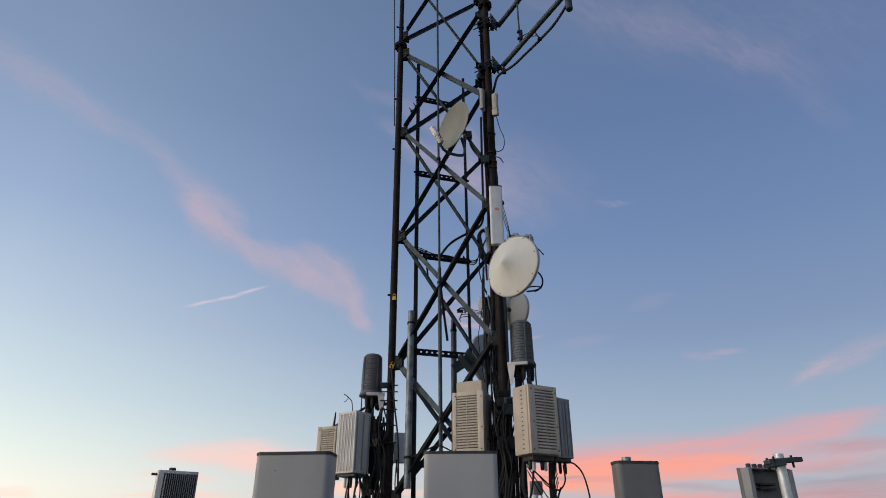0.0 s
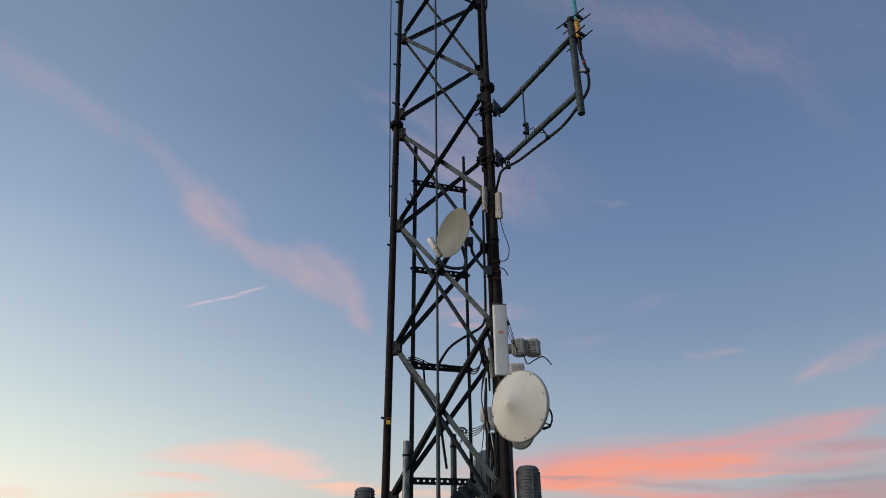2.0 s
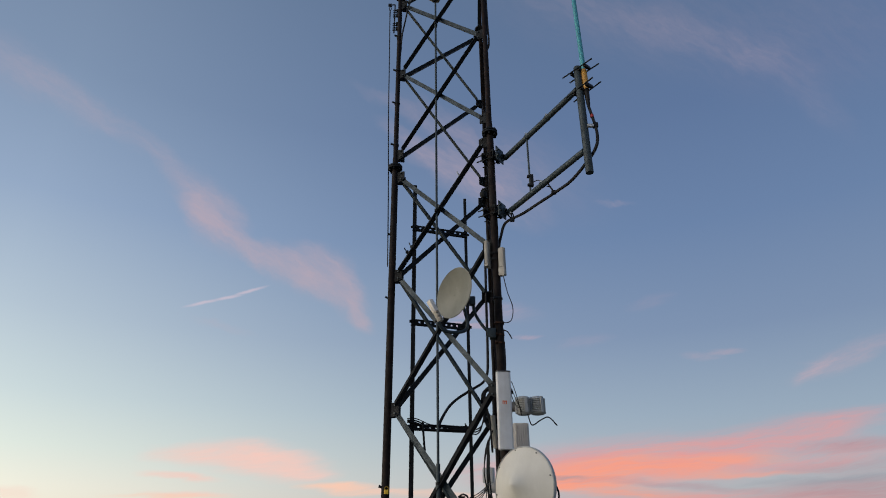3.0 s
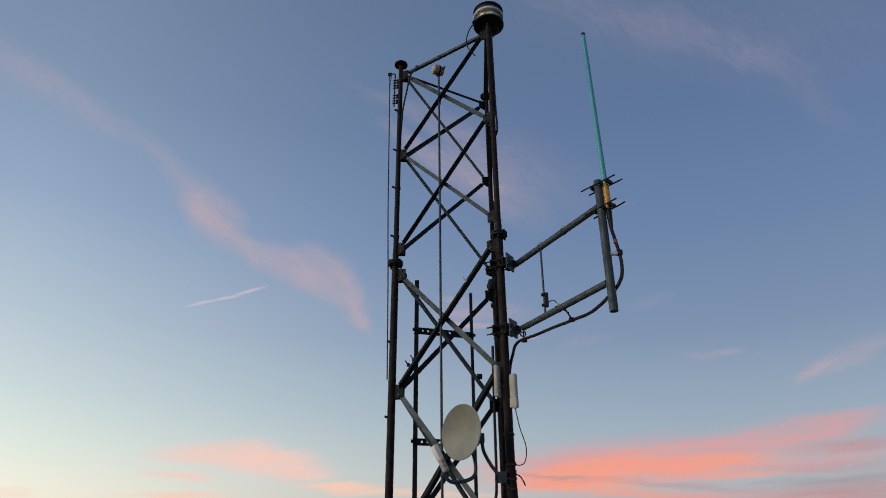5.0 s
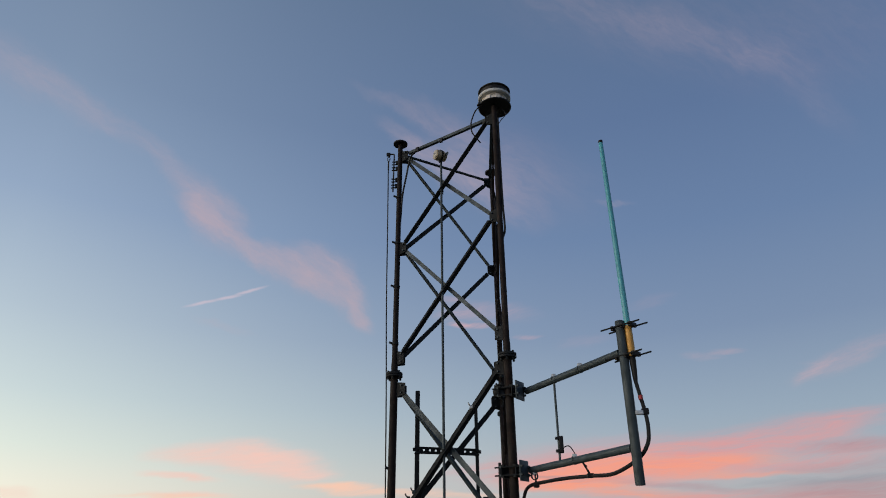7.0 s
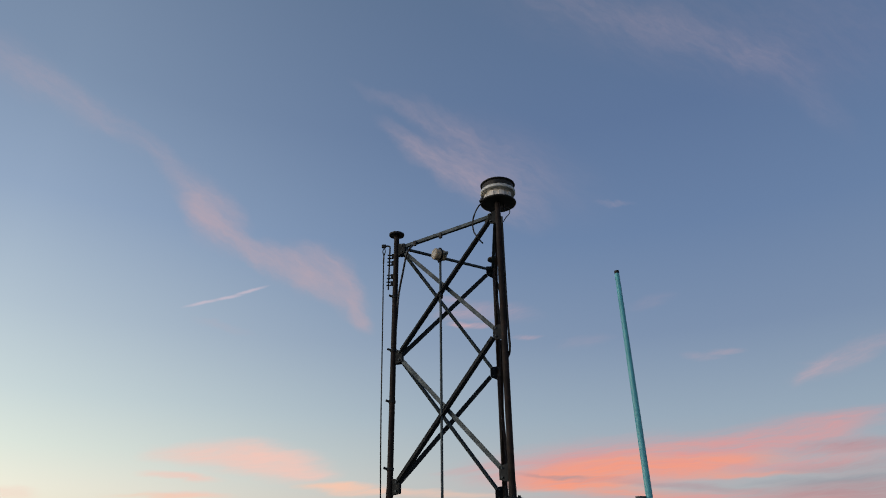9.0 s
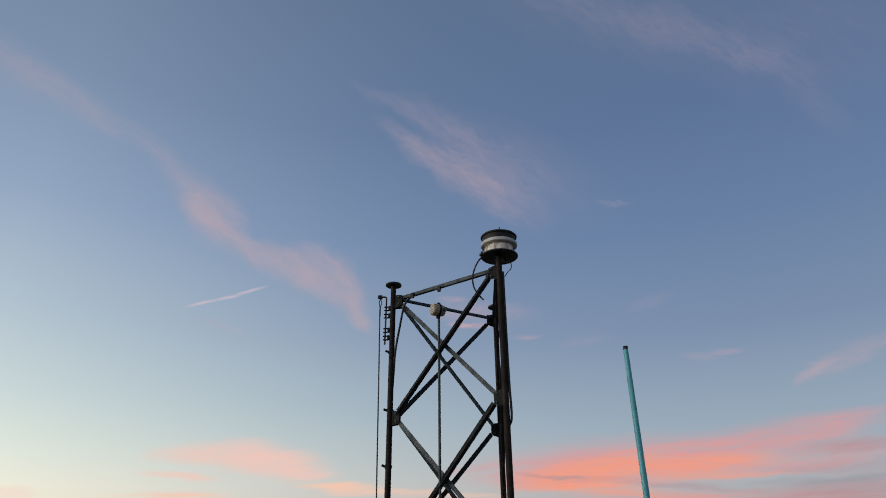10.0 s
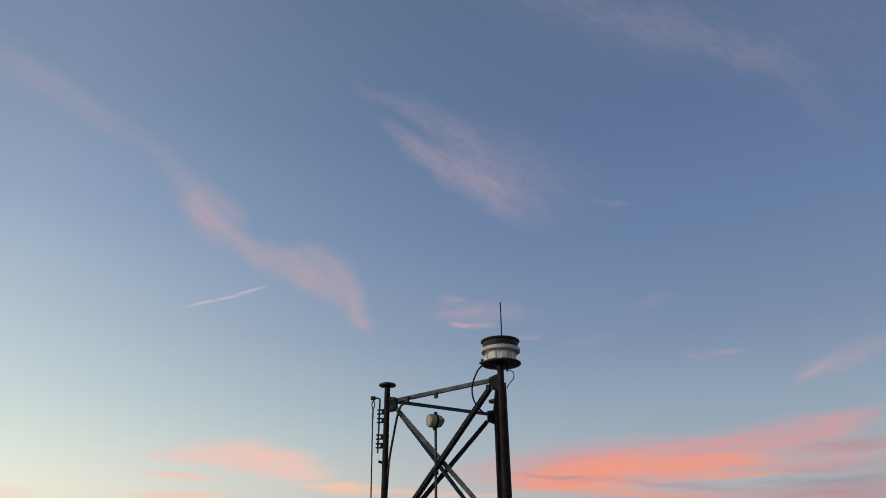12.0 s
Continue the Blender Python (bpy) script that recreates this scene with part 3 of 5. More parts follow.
cable("thin dark rope hanging from the pulley along the leg", [A + V(-0.146, 0.035, 20.0), A + V(-0.128, 0.05, 19.3), A + V(-0.105, 0.055, 18.4), A + V(-0.075, 0.055, 17.6), A + V(-0.055, 0.04, 17.0), A + V(-0.04, 0.02, 16.55)], 0.006, name="rope")
cable("black cable strapped from top bar to mast leg", [A.lerp(B, 0.16) + V(0, -0.015, 20.13), A.lerp(B, 0.10) + V(0, -0.03, 20.05), A + V(0.055, -0.03, 19.85), A + V(0.022, -0.025, 19.62), A + V(0.010, 0.0, 19.4), A + V(-0.005, 0.02, 19.1)], 0.0105)
for k in (0.2, 0.46, 0.9):
    bm = bmesh.new()
    box(bm, (0, 0, 0), (0.03, 0.02, 0.05), Matrix.Translation(A.lerp(B, k) + V(-0.004, -0.008, 20.14)) @ Matrix.Rotation(-0.55, 4, "Z"))
    part("strap", bm, BLACK, tower)

# ---- cable ladder inside the mast ----
RL, RR = V(-0.218, 6.0, 0), V(0.336, 6.18, 0)
ladder = thing("cable_ladder", "galvanised cable ladder with perforated rungs inside the mast", "cable ladder")
ladder.matrix_basis = LEAN
for p, top, r in ((RL, 17.62, 0.021), (RR, 17.55, 0.016)):
    bm = bmesh.new()
    box(bm, (p.x, p.y, (top + 1.0) / 2), (r * 2, r * 1.6, top - 1.0), None, 0.004, 1)
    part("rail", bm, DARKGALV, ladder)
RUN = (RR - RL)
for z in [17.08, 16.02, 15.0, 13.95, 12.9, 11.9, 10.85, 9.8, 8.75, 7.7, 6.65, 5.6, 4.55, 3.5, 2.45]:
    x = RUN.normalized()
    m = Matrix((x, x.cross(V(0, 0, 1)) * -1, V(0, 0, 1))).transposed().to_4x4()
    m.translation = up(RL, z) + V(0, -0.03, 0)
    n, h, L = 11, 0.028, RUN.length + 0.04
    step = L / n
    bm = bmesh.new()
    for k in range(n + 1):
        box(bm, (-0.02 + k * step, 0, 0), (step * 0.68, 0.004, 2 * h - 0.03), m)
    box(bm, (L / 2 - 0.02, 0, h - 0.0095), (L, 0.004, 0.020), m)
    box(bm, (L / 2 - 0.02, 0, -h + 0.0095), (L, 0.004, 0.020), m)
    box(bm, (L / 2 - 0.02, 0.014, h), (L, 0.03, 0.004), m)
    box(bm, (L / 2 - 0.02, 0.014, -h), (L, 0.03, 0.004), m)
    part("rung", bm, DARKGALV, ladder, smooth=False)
    for e in (-0.035, L + 0.0):
        bm = bmesh.new()
        tube(bm, m @ V(e, 0.01, 0.012), m @ V(e + 0.03 * (1 if e > 0 else -1) * -1, 0.01, 0.012), 0.008, 6)
        part("bolt", bm, DARKGALV, ladder)
# cable bundle lying on one rung, one cable sweeping up to the leg
for k in range(3):
    cable("black cable tied along a cable ladder rung", [up(RL, 15.05) + V(-0.02, -0.05 - 0.012 * k, 0.012 * k - 0.01), up(RL.lerp(RR, 0.12), 15.05) + V(0, -0.05, -0.02 + 0.02 * k), up(RL.lerp(RR, 0.35), 15.0) + V(0, -0.055, 0.022 * k - 0.02), up(RL.lerp(RR, 0.6), 15.01) + V(0, -0.055, 0.018 * k - 0.02), up(RL.lerp(RR, 0.85), 14.99) + V(0, -0.055, 0.012 * k), up(RR, 14.99) + V(0.03, -0.04, 0.015 * k)], 0.009 - 0.002 * k)
cable("thick black cable bowing from rung to mast leg", [V(0.055, 6.09, 15.02), V(0.073, 6.15, 15.09), V(0.15, 6.22, 15.23), V(0.249, 6.25, 15.325), V(0.397, 6.27, 15.42), V(0.49, 6.27, 15.48), V(0.535, 6.27, 15.56), V(0.548, 6.26, 15.75), V(0.55, 6.25, 16.35), V(0.555, 6.25, 17.0)], 0.014)
for k in range(4):
    w_ = 0.035 + 0.006 * k
    cable("black cable coiled beside the mast leg", [V(0.535, 6.20 - 0.01 * k, 15.40), V(0.535 - w_, 6.21, 15.36), V(0.53 - w_, 6.22, 15.22 + 0.01 * k), V(0.535 - w_ * 0.7, 6.21, 15.09), V(0.55, 6.20, 15.05 - 0.01 * k), V(0.56 + w_ * 0.5, 6.20, 15.12), V(0.56 + w_ * 0.6, 6.21, 15.28), V(0.55, 6.20, 15.385 + 0.01 * k), V(0.53 - w_ * 0.8, 6.19, 15.33), V(0.54, 6.19, 15.10), V(0.56, 6.2, 14.95 - 0.05 * k)], 0.010)
for k in range(3):
    cable("thin black cable sagging from rung to coil", [V(0.30, 6.12, 15.03 + 0.012 * k), V(0.38, 6.14, 15.0 - 0.02 * k), V(0.45, 6.17, 15.03 - 0.015 * k), V(0.50, 6.19, 15.12 + 0.03 * k), V(0.53, 6.2, 15.2)], 0.006)
bm = bmesh.new()
tube(bm, V(0.505, 5.33, 14.98), V(0.520, 5.33, 14.72), 0.020, 14)
tagged(part("cable_sleeve", bm, BEIGE, None), "pale grey cable sleeve strapped behind the panel", "sleeve")
for k in range(2):
    cable("thin black cable hanging below the sleeve", [V(0.50, 5.30, 14.86), V(0.45 - 0.01 * k, 5.3, 14.72), V(0.42, 5.3, 14.56 - 0.02 * k), V(0.44, 5.32, 14.42), V(0.49, 5.36, 14.32 - 0.02 * k)], 0.005)
cable("grey earthing strap hanging off a rung", [up(RL.lerp(RR, 0.22), 15.05) + V(0, -0.06, 0), up(RL.lerp(RR, 0.24), 14.9) + V(0, -0.07, 0), up(RL.lerp(RR, 0.27), 14.72) + V(0, -0.05, 0)], 0.010, DARKGALV)
for p0, p1 in ((V(0.045, 5.52, 14.62), V(0.13, 5.95, 14.05)),):
    cable("pair of dark cables slung inside the mast", [p0, p0.lerp(p1, 0.5) + V(0, 0, -0.02), p1], 0.012)

# ---- side arm with the blue omni antenna ----
MAST = V(1.238, 4.20, 0)
arm = thing("antenna_side_arm", "grey steel side arm frame bolted to the mast leg", "bracket")
ROOT = V(0.70, 5.18, 0)         # where the arms meet their clamp plates, beside the leg
OUT = (MAST - ROOT).normalized()
GRIP = V(0.82, -0.57, 0).normalized()
for z, z_out in ((17.43, 17.475), (16.82, 16.855)):
    bm = bmesh.new()
    tube(bm, up(ROOT, z), up(MAST - OUT * 0.03, z_out), 0.026, 18)
    part("arm_tube", bm, GALV, arm)
    m = Matrix((GRIP, GRIP.cross(V(0, 0, 1)) * -1, V(0, 0, 1))).transposed().to_4x4()
    m.translation = up(B, z - 0.01)
    bm = bmesh.new()
    box(bm, (0.100, 0, 0), (0.010, 0.135, 0.150), m, 0.003)
    part("clamp_plate", bm, GALV, arm)
    # toothed jaws gripping the leg from both sides
    for sx_ in (-1, 1):
        bm = bmesh.new()
        o = [(-0.068, 0.0), (0.068, 0.0), (0.068, 0.020), (0.034, 0.022), (0.0, 0.006), (-0.034, 0.022), (-0.068, 0.020)]
        for dz in (-0.046, 0.034):
            extrude(bm, [(sx_ * (0.060 - y), x) for x, y in o], dz, dz + 0.012, m)
        box(bm, (sx_ * 0.062, 0, 0), (0.006, 0.136, 0.092), m)
        part("clamp_jaw", bm, DARKGALV, arm, smooth=False)
    for sy_ in (-0.055, 0.055):
        for sz_ in (-0.030, 0.030):
            bm = bmesh.new()
            tube(bm, m @ V(-0.125, sy_, sz_), m @ V(0.125, sy_, sz_), 0.006, 8)
            part("threaded_rod", bm, DARKGALV, arm)
            for e_ in (0.106, -0.078):
                bm = bmesh.new()
                lathe(bm, [(0.012, 0), (0.012, 0.012)], m @ Matrix.Translation((e_, sy_, sz_)) @ Matrix.Rotation(radians(90), 4, "Y"), 6)
                part("nut", bm, GALV, arm)
bm = bmesh.new()
lathe(bm, [(0.024, 16.63), (0.030, 16.63), (0.031, 16.635), (0.031, 17.69), (0.024, 17.69), (0.024, 17.64)], Matrix.Translation(MAST), 20)
part("mast_tube", bm, GALV, arm)
along = lambda k, z: up(ROOT.lerp(MAST, k), z)
p0, p1 = along(0.325, 17.43), along(0.325, 16.825)
bm = bmesh.new()
tube(bm, p0, p1, 0.009, 10)
part("tie_rod", bm, GALV, arm)
bm = bmesh.new()
box(bm, p1 + V(0.015, -0.01, 0.14), (0.030, 0.04, 0.12), None, 0.005)
box(bm, p1 + V(0, -0.01, 0.185), (0.05, 0.03, 0.02), None, 0.003)
box(bm, p1 + V(0, -0.01, 0.095), (0.05, 0.03, 0.02), None, 0.003)
part("turnbuckle", bm, BLACKMETAL, arm)
for k, z in ((0.325, 17.472), (0.60, 17.484), (0.47, 16.864), (0.04, 16.80)):
    bm = bmesh.new()
    box(bm, along(k, z), (0.030, 0.030, 0.036), None, 0.004)
    part("hose_clip", bm, ZINC, arm)
    bm = bmesh.new()
    lathe(bm, [(0.027, -0.008), (0.030, -0.008), (0.030, 0.008), (0.027, 0.008)], basis(along(k, z - 0.025), along(k, z - 0.025) + OUT), 16, False)
    part("clip_band", bm, GALV, arm)

OMNI = MAST + V(0.052, -0.012, 0)
omni = thing("omni_antenna", "blue-green fibreglass whip antenna clamped to the side arm", "antenna")
omni.matrix_basis = Matrix.Translation((0, 0, 17.45)) @ Matrix.Rotation(-0.0112, 4, "Y") @ Matrix.Translation((0, 0, -17.45))   # leans a little
bm = bmesh.new()
lathe(bm, [(0.020, 17.62), (0.021, 17.70), (0.019, 18.4), (0.0165, 19.14), (0.015, 19.16)], Matrix.Translation(OMNI), 18)
part("whip", bm, TEAL, omni)
bm = bmesh.new()
lathe(bm, [(0.0165, 19.158), (0.0175, 19.162), (0.0165, 19.178), (0.0, 19.184)], Matrix.Translation(OMNI), 18)
part("tip_cap", bm, BLACK, omni)
bm = bmesh.new()
lathe(bm, [(0.024, 17.425), (0.0255, 17.43), (0.0255, 17.625), (0.022, 17.64)], Matrix.Translation(OMNI), 18)
part("ferrule", bm, OCHRE, omni)
bm = bmesh.new()
lathe(bm, [(0.013, 17.26), (0.016, 17.28), (0.022, 17.40), (0.020, 17.426)], Matrix.Translation(OMNI), 14)
part("connector", bm, BLACK, omni)
for z, tw in ((17.635, -50), (17.43, -56)):
    bm = bmesh.new()
    m = Matrix.Translation(up(MAST.lerp(OMNI, 0.5), z)) @ Matrix.Rotation(radians(tw), 4, "Z")
    box(bm, (0, 0, 0), (0.035, 0.085, 0.034), m, 0.008)
    box(bm, (0.068, 0, 0), (0.022, 0.08, 0.032), m, 0.006)
    box(bm, (-0.072, 0, 0), (0.022, 0.08, 0.032), m, 0.006)
    part("clamp_jaw", bm, BLACKMETAL, omni)
    for s_ in (-1, 1):
        bm = bmesh.new()
        tube(bm, m @ V(-0.155, 0.047 * s_, 0), m @ V(0.155, 0.047 * s_, 0), 0.006, 8)
        part("threaded_rod", bm, DARKGALV, omni)
cable("thick black feeder cable from the whip antenna", [
    up(OMNI, 17.28), OMNI + V(0.016, -0.005, 17.18), OMNI + V(0.036, -0.005, 17.06), OMNI + V(0.040, -0.005, 16.96), OMNI + V(0.022, 0.0, 16.87), MAST + V(0.02, 0.05, 16.79),
    along(0.76, 16.725) + V(0.045, 0.025, 0), along(0.55, 16.73) + V(0.05, 0.03, 0), along(0.35, 16.735) + V(0.045, 0.025, 0), along(0.16, 16.73) + V(0.03, 0.015, 0), V(0.675, 5.15, 16.70), V(0.632, 5.20, 16.60), V(0.607, 5.24, 16.48), V(0.596, 5.25, 16.3), B + V(0.036, 0.03, 15.8)], 0.013)
bm = bmesh.new()
lathe(bm, [(0.0135, -0.015), (0.015, -0.013), (0.015, 0.013), (0.0135, 0.015)], Matrix.Translation(OMNI + V(0.018, -0.005, 17.165)), 12)
tagged(part("tape", bm, RED, None), "red marking tape round the black feeder cable", "tape")
bm = bmesh.new()
box(bm, MAST + V(0.046, -0.022, 17.066), (0.050, 0.024, 0.028), None, 0.004)
part("standoff", bm, ZINC, arm)
bm = bmesh.new()
box(bm, MAST + V(0.088, -0.014, 17.075), (0.042, 0.04, 0.042), None, 0.008)
part("cable_block", bm, BLACK, arm)
for k, z in ((0.55, 16.742), (0.06, 16.725)):
    bm = bmesh.new()
    box(bm, along(k, z) + (V(0.045, 0.025, -0.01) if k > 0.3 else V(-0.005, -0.01, -0.02)), (0.045, 0.035, 0.032), None, 0.009)
    tube(bm, along(k - 0.02, z + 0.095), along(k, z - 0.005) + (V(0.045, 0.025, 0) if k > 0.3 else V(-0.005, -0.01, -0.01)), 0.007, 8)
    part("cable_block", bm, BLACK, arm)
cable("thin black earth wire beside the tie rod", [p1 + V(0.03, -0.02, 0.12), p1 + V(0.07, -0.05, 0.12), p1 + V(0.11, -0.11, 0.03), p1 + V(0.15, -0.18, -0.03)], 0.004)

# back-leg antenna head below the joint
bm = bmesh.new()
lathe(bm, [(0.0, -0.045), (0.03, -0.04), (0.044, -0.01), (0.045, 0.02), (0.035, 0.035), (0.0, 0.04)], Matrix.Translation(C + V(-0.05, -0.05, 17.66)), 20)
tagged(part("junction_pod", bm, DARKGALV, None), "small rounded grey pod fixed on the back leg", "pod")

# small clips on the braces
for c0, mat_ in ((V(0.24, 5.365, 17.335), ZINC), (V(-0.243, 5.674, 16.70), GALV), (V(-0.29, 5.70, 16.655), DARKGALV)):
    bm = bmesh.new()
    box(bm, c0 + V(0.015, -0.012, 0.0), (0.030, 0.030, 0.030), None, 0.006)
    tube(bm, c0 + V(0, -0.03, 0.01), c0 + V(-0.012, -0.035, 0.035), 0.006, 8)
    part("clip", bm, mat_, tower)
bm = bmesh.new()
box(bm, V(0.404, 6.20, 16.67), (0.05, 0.03, 0.05), None, 0.003)
part("clip", bm, DARKGALV, tower)


# ---- small point-to-point radios on the front leg ----
def slim_radio(at, turn, w, d, h, gland):
    r = thing("slim_radio", "slim aged white radio unit strapped to the mast leg", "radio", at, turn, "slim radios")
    bm = bmesh.new()
    extrude(bm, rounded(w, d, min(w, d) * 0.42), -h / 2, h / 2)
    bmesh.ops.bevel(bm, geom=[e for e in bm.edges if abs(e.verts[0].co.z - e.verts[1].co.z) < 1e-6], offset=0.006, segments=2, affect="EDGES")
    part("body", bm, BEIGE, r)
    bm = bmesh.new()
    box(bm, (0, 0, -h / 2 - gland / 2 + 0.002), (w * 0.97, d * 0.94, gland + 0.006), None, 0.008)
    box(bm, (w * 0.2, -d * 0.25, -h / 2 - gland), (w * 0.3, d * 0.4, 0.02), None, 0.004)
    part("gland_cover", bm, BEIGE, r)
    bm = bmesh.new()
    lathe(bm, [(0.042, -0.008), (0.0435, -0.008), (0.0435, 0.008), (0.042, 0.008)], r.matrix_basis.inverted() @ Matrix.Translation(up(B, at[2] + 0.0)), 20, False)
    part("strap", bm, DARKGALV, r)
    return r


slim_radio((0.492, 5.15, 16.385), 60, 0.068, 0.040, 0.235, 0.02)
slim_radio((0.618, 5.12, 16.325), -30, 0.064, 0.046, 0.195, 0.075)
cable("thin black cable looping below a slim radio", [V(0.622, 5.12, 16.16), V(0.65, 5.11, 16.0), V(0.69, 5.10, 15.85), V(0.675, 5.11, 15.74), V(0.62, 5.13, 15.72), V(0.595, 5.14, 15.76)], 0.004)
cable("short loose black tie end", [V(0.60, 5.13, 15.66), V(0.64, 5.11, 15.63), V(0.67, 5.10, 15.57)], 0.005)
# black straps and tape on the leg
for z in (15.95, 15.72, 15.62, 15.55, 14.6):
    bm = bmesh.new()
    lathe(bm, [(0.036, -0.008), (0.043, -0.006), (0.043, 0.006), (0.036, 0.008)], Matrix.Translation(up(B, z)) @ Matrix.Rotation(0.10 if z < 15.7 else -0.05, 4, "X"), 20, False)
    box(bm, up(B, z) + V(-0.030, -0.035, 0.0), (0.026, 0.022, 0.018), None, 0.003)
    part("strap", bm, BLACKMETAL if z > 15.8 else RUSTY, tower)

# ---- offset dish ----
off = thing("offset_dish", "grey offset dish with feed arm on a mast bracket", "dish", (0.180, 5.018, 15.948))
face = Matrix.Rotation(radians(-57), 4, "Z") @ Matrix.Rotation(radians(7.8), 4, "X") @ Matrix.Rotation(radians(90), 4, "X")   # local z is the boresight
bm = bmesh.new()
R2 = 0.228
prof = [(0.0, -0.045)] + [(R2 * k / 10, -0.045 + 0.045 * (k / 10) ** 2) for k in range(1, 11)]
lathe(bm, prof + [(R2 + 0.006, -0.004), (R2, -0.010)] + [(R2 * k / 10, -0.053 + 0.045 * (k / 10) ** 2) for k in range(9, 0, -1)] + [(0.0, -0.053)], face @ Matrix.Rotation(radians(11), 4, "Z") @ Matrix.Diagonal((1.15, 0.86, 1, 1)), 44)
part("reflector", bm, BACKGREY, off)
bm = bmesh.new()
for a_, r_ in ((0, 0.05), (90, 0.05), (180, 0.05), (270, 0.05)):
    lathe(bm, [(0.005, -0.044), (0.004, -0.040), (0.0, -0.039)], face @ Matrix.Translation((r_ * math.cos(radians(a_)), r_ * math.sin(radians(a_)), 0)), 8)
part("bolt", bm, BACKGREY, off)
bm = bmesh.new()
cord(bm, [face @ V(0.0, -0.12, -0.09), face @ V(0.01, -0.25, -0.10), face @ V(0.02, -0.33, -0.06), face @ V(0.03, -0.355, 0.06), face @ V(0.045, -0.345, 0.17), face @ V(0.05, -0.28, 0.225)], 0.014, 6, 12)
part("feed_arm", bm, GALV, off)
bm = bmesh.new()
fm = Matrix.Translation(face @ V(0.025, -0.165, 0.232)) @ face @ Matrix.Rotation(radians(16), 4, "Z") @ Matrix.Rotation(radians(14), 4, "X")
box(bm, (0, 0.030, 0.0), (0.048, 0.115, 0.042), fm, 0.010)
part("feed_unit", bm, PALE, off)
bm = bmesh.new()
box(bm, (0, -0.072, -0.002), (0.044, 0.095, 0.036), fm, 0.006)
part("feed_body", bm, BEIGE, off)
bm = bmesh.new()
for k in range(3):
    box(bm, (0.024, -0.04 - 0.032 * k, 0.012), (0.022, 0.016, 0.016), fm, 0.003)
    tube(bm, fm @ V(0.034, -0.04 - 0.032 * k, 0.012), fm @ V(0.048, -0.04 - 0.032 * k, 0.012), 0.005, 8)
part("connector", bm, MIDGREY, off)
inv = Matrix.Translation((-0.180, -5.018, -15.948))
bm = bmesh.new()
box(bm, (0, -0.02, -0.085), (0.08, 0.12, 0.05), face, 0.008)
box(bm, (0.0, 0.0, -0.12), (0.05, 0.08, 0.04), face, 0.006)
part("back_bracket", bm, DARKGALV, off)
bm = bmesh.new()
box(bm, inv @ V(0.345, 5.14, 15.92), (0.055, 0.06, 0.075), None, 0.008)
cord(bm, [inv @ V(0.285, 5.085, 15.95), inv @ V(0.345, 5.14, 15.92), inv @ V(0.37, 5.18, 15.82), inv @ V(0.44, 5.18, 15.70), inv @ V(0.52, 5.17, 15.62)], 0.014, 6, 12)
part("mount_pipe", bm, GALV, off)
bm = bmesh.new()
box(bm, inv @ V(0.515, 5.165, 15.63), (0.05, 0.07, 0.09), None, 0.008)
box(bm, inv @ V(0.50, 5.12, 15.63), (0.07, 0.012, 0.08), None, 0.003)
part("mount_clamp", bm, GALV, off)

# ---- white sector panel ----
pan = thing("panel_antenna", "slim white panel antenna with a small orange mark", "antenna", (0.580, 5.085, 14.982), 4)
bm = bmesh.new()
extrude(bm, rounded(0.118, 0.055, 0.016), -0.308, 0.300)
bmesh.ops.bevel(bm, geom=[e for e in bm.edges if abs(e.verts[0].co.z - e.verts[1].co.z) < 1e-6], offset=0.005, segments=2, affect="EDGES")
part("body", bm, WHITE, pan)
bm = bmesh.new()
for k in range(3):
    box(bm, (0.0 + (k - 1) * 0.014, -0.0285, 0.048), (0.0065, 0.002, 0.022), None)
box(bm, (0.0, -0.0285, 0.0605), (0.036, 0.002, 0.007), None)
part("mark", bm, ORANGE, pan, "orange mark", smooth=False)
bm = bmesh.new()
extrude(bm, rounded(0.121, 0.058, 0.017), 0.299, 0.307)
part("top_cap", bm, RIM, pan, "dark grey top cap")
bm = bmesh.new()
lathe(bm, [(0.026, -0.012), (0.028, -0.010), (0.028, 0.010), (0.022, 0.014), (0.0, 0.014)], Matrix.Translation((0.062, 0.035, 0.155)) @ Matrix.Rotation(radians(60), 4, "Y"), 18)
part("tilt_knob", bm, BLACKMETAL, pan, "black tilt knob")
for z in (-0.2, 0.2):
    bm = bmesh.new()
    box(bm, (0, 0.035, z), (0.06, 0.03, 0.06), None, 0.005)
    part("bracket", bm, DARKGALV, pan)


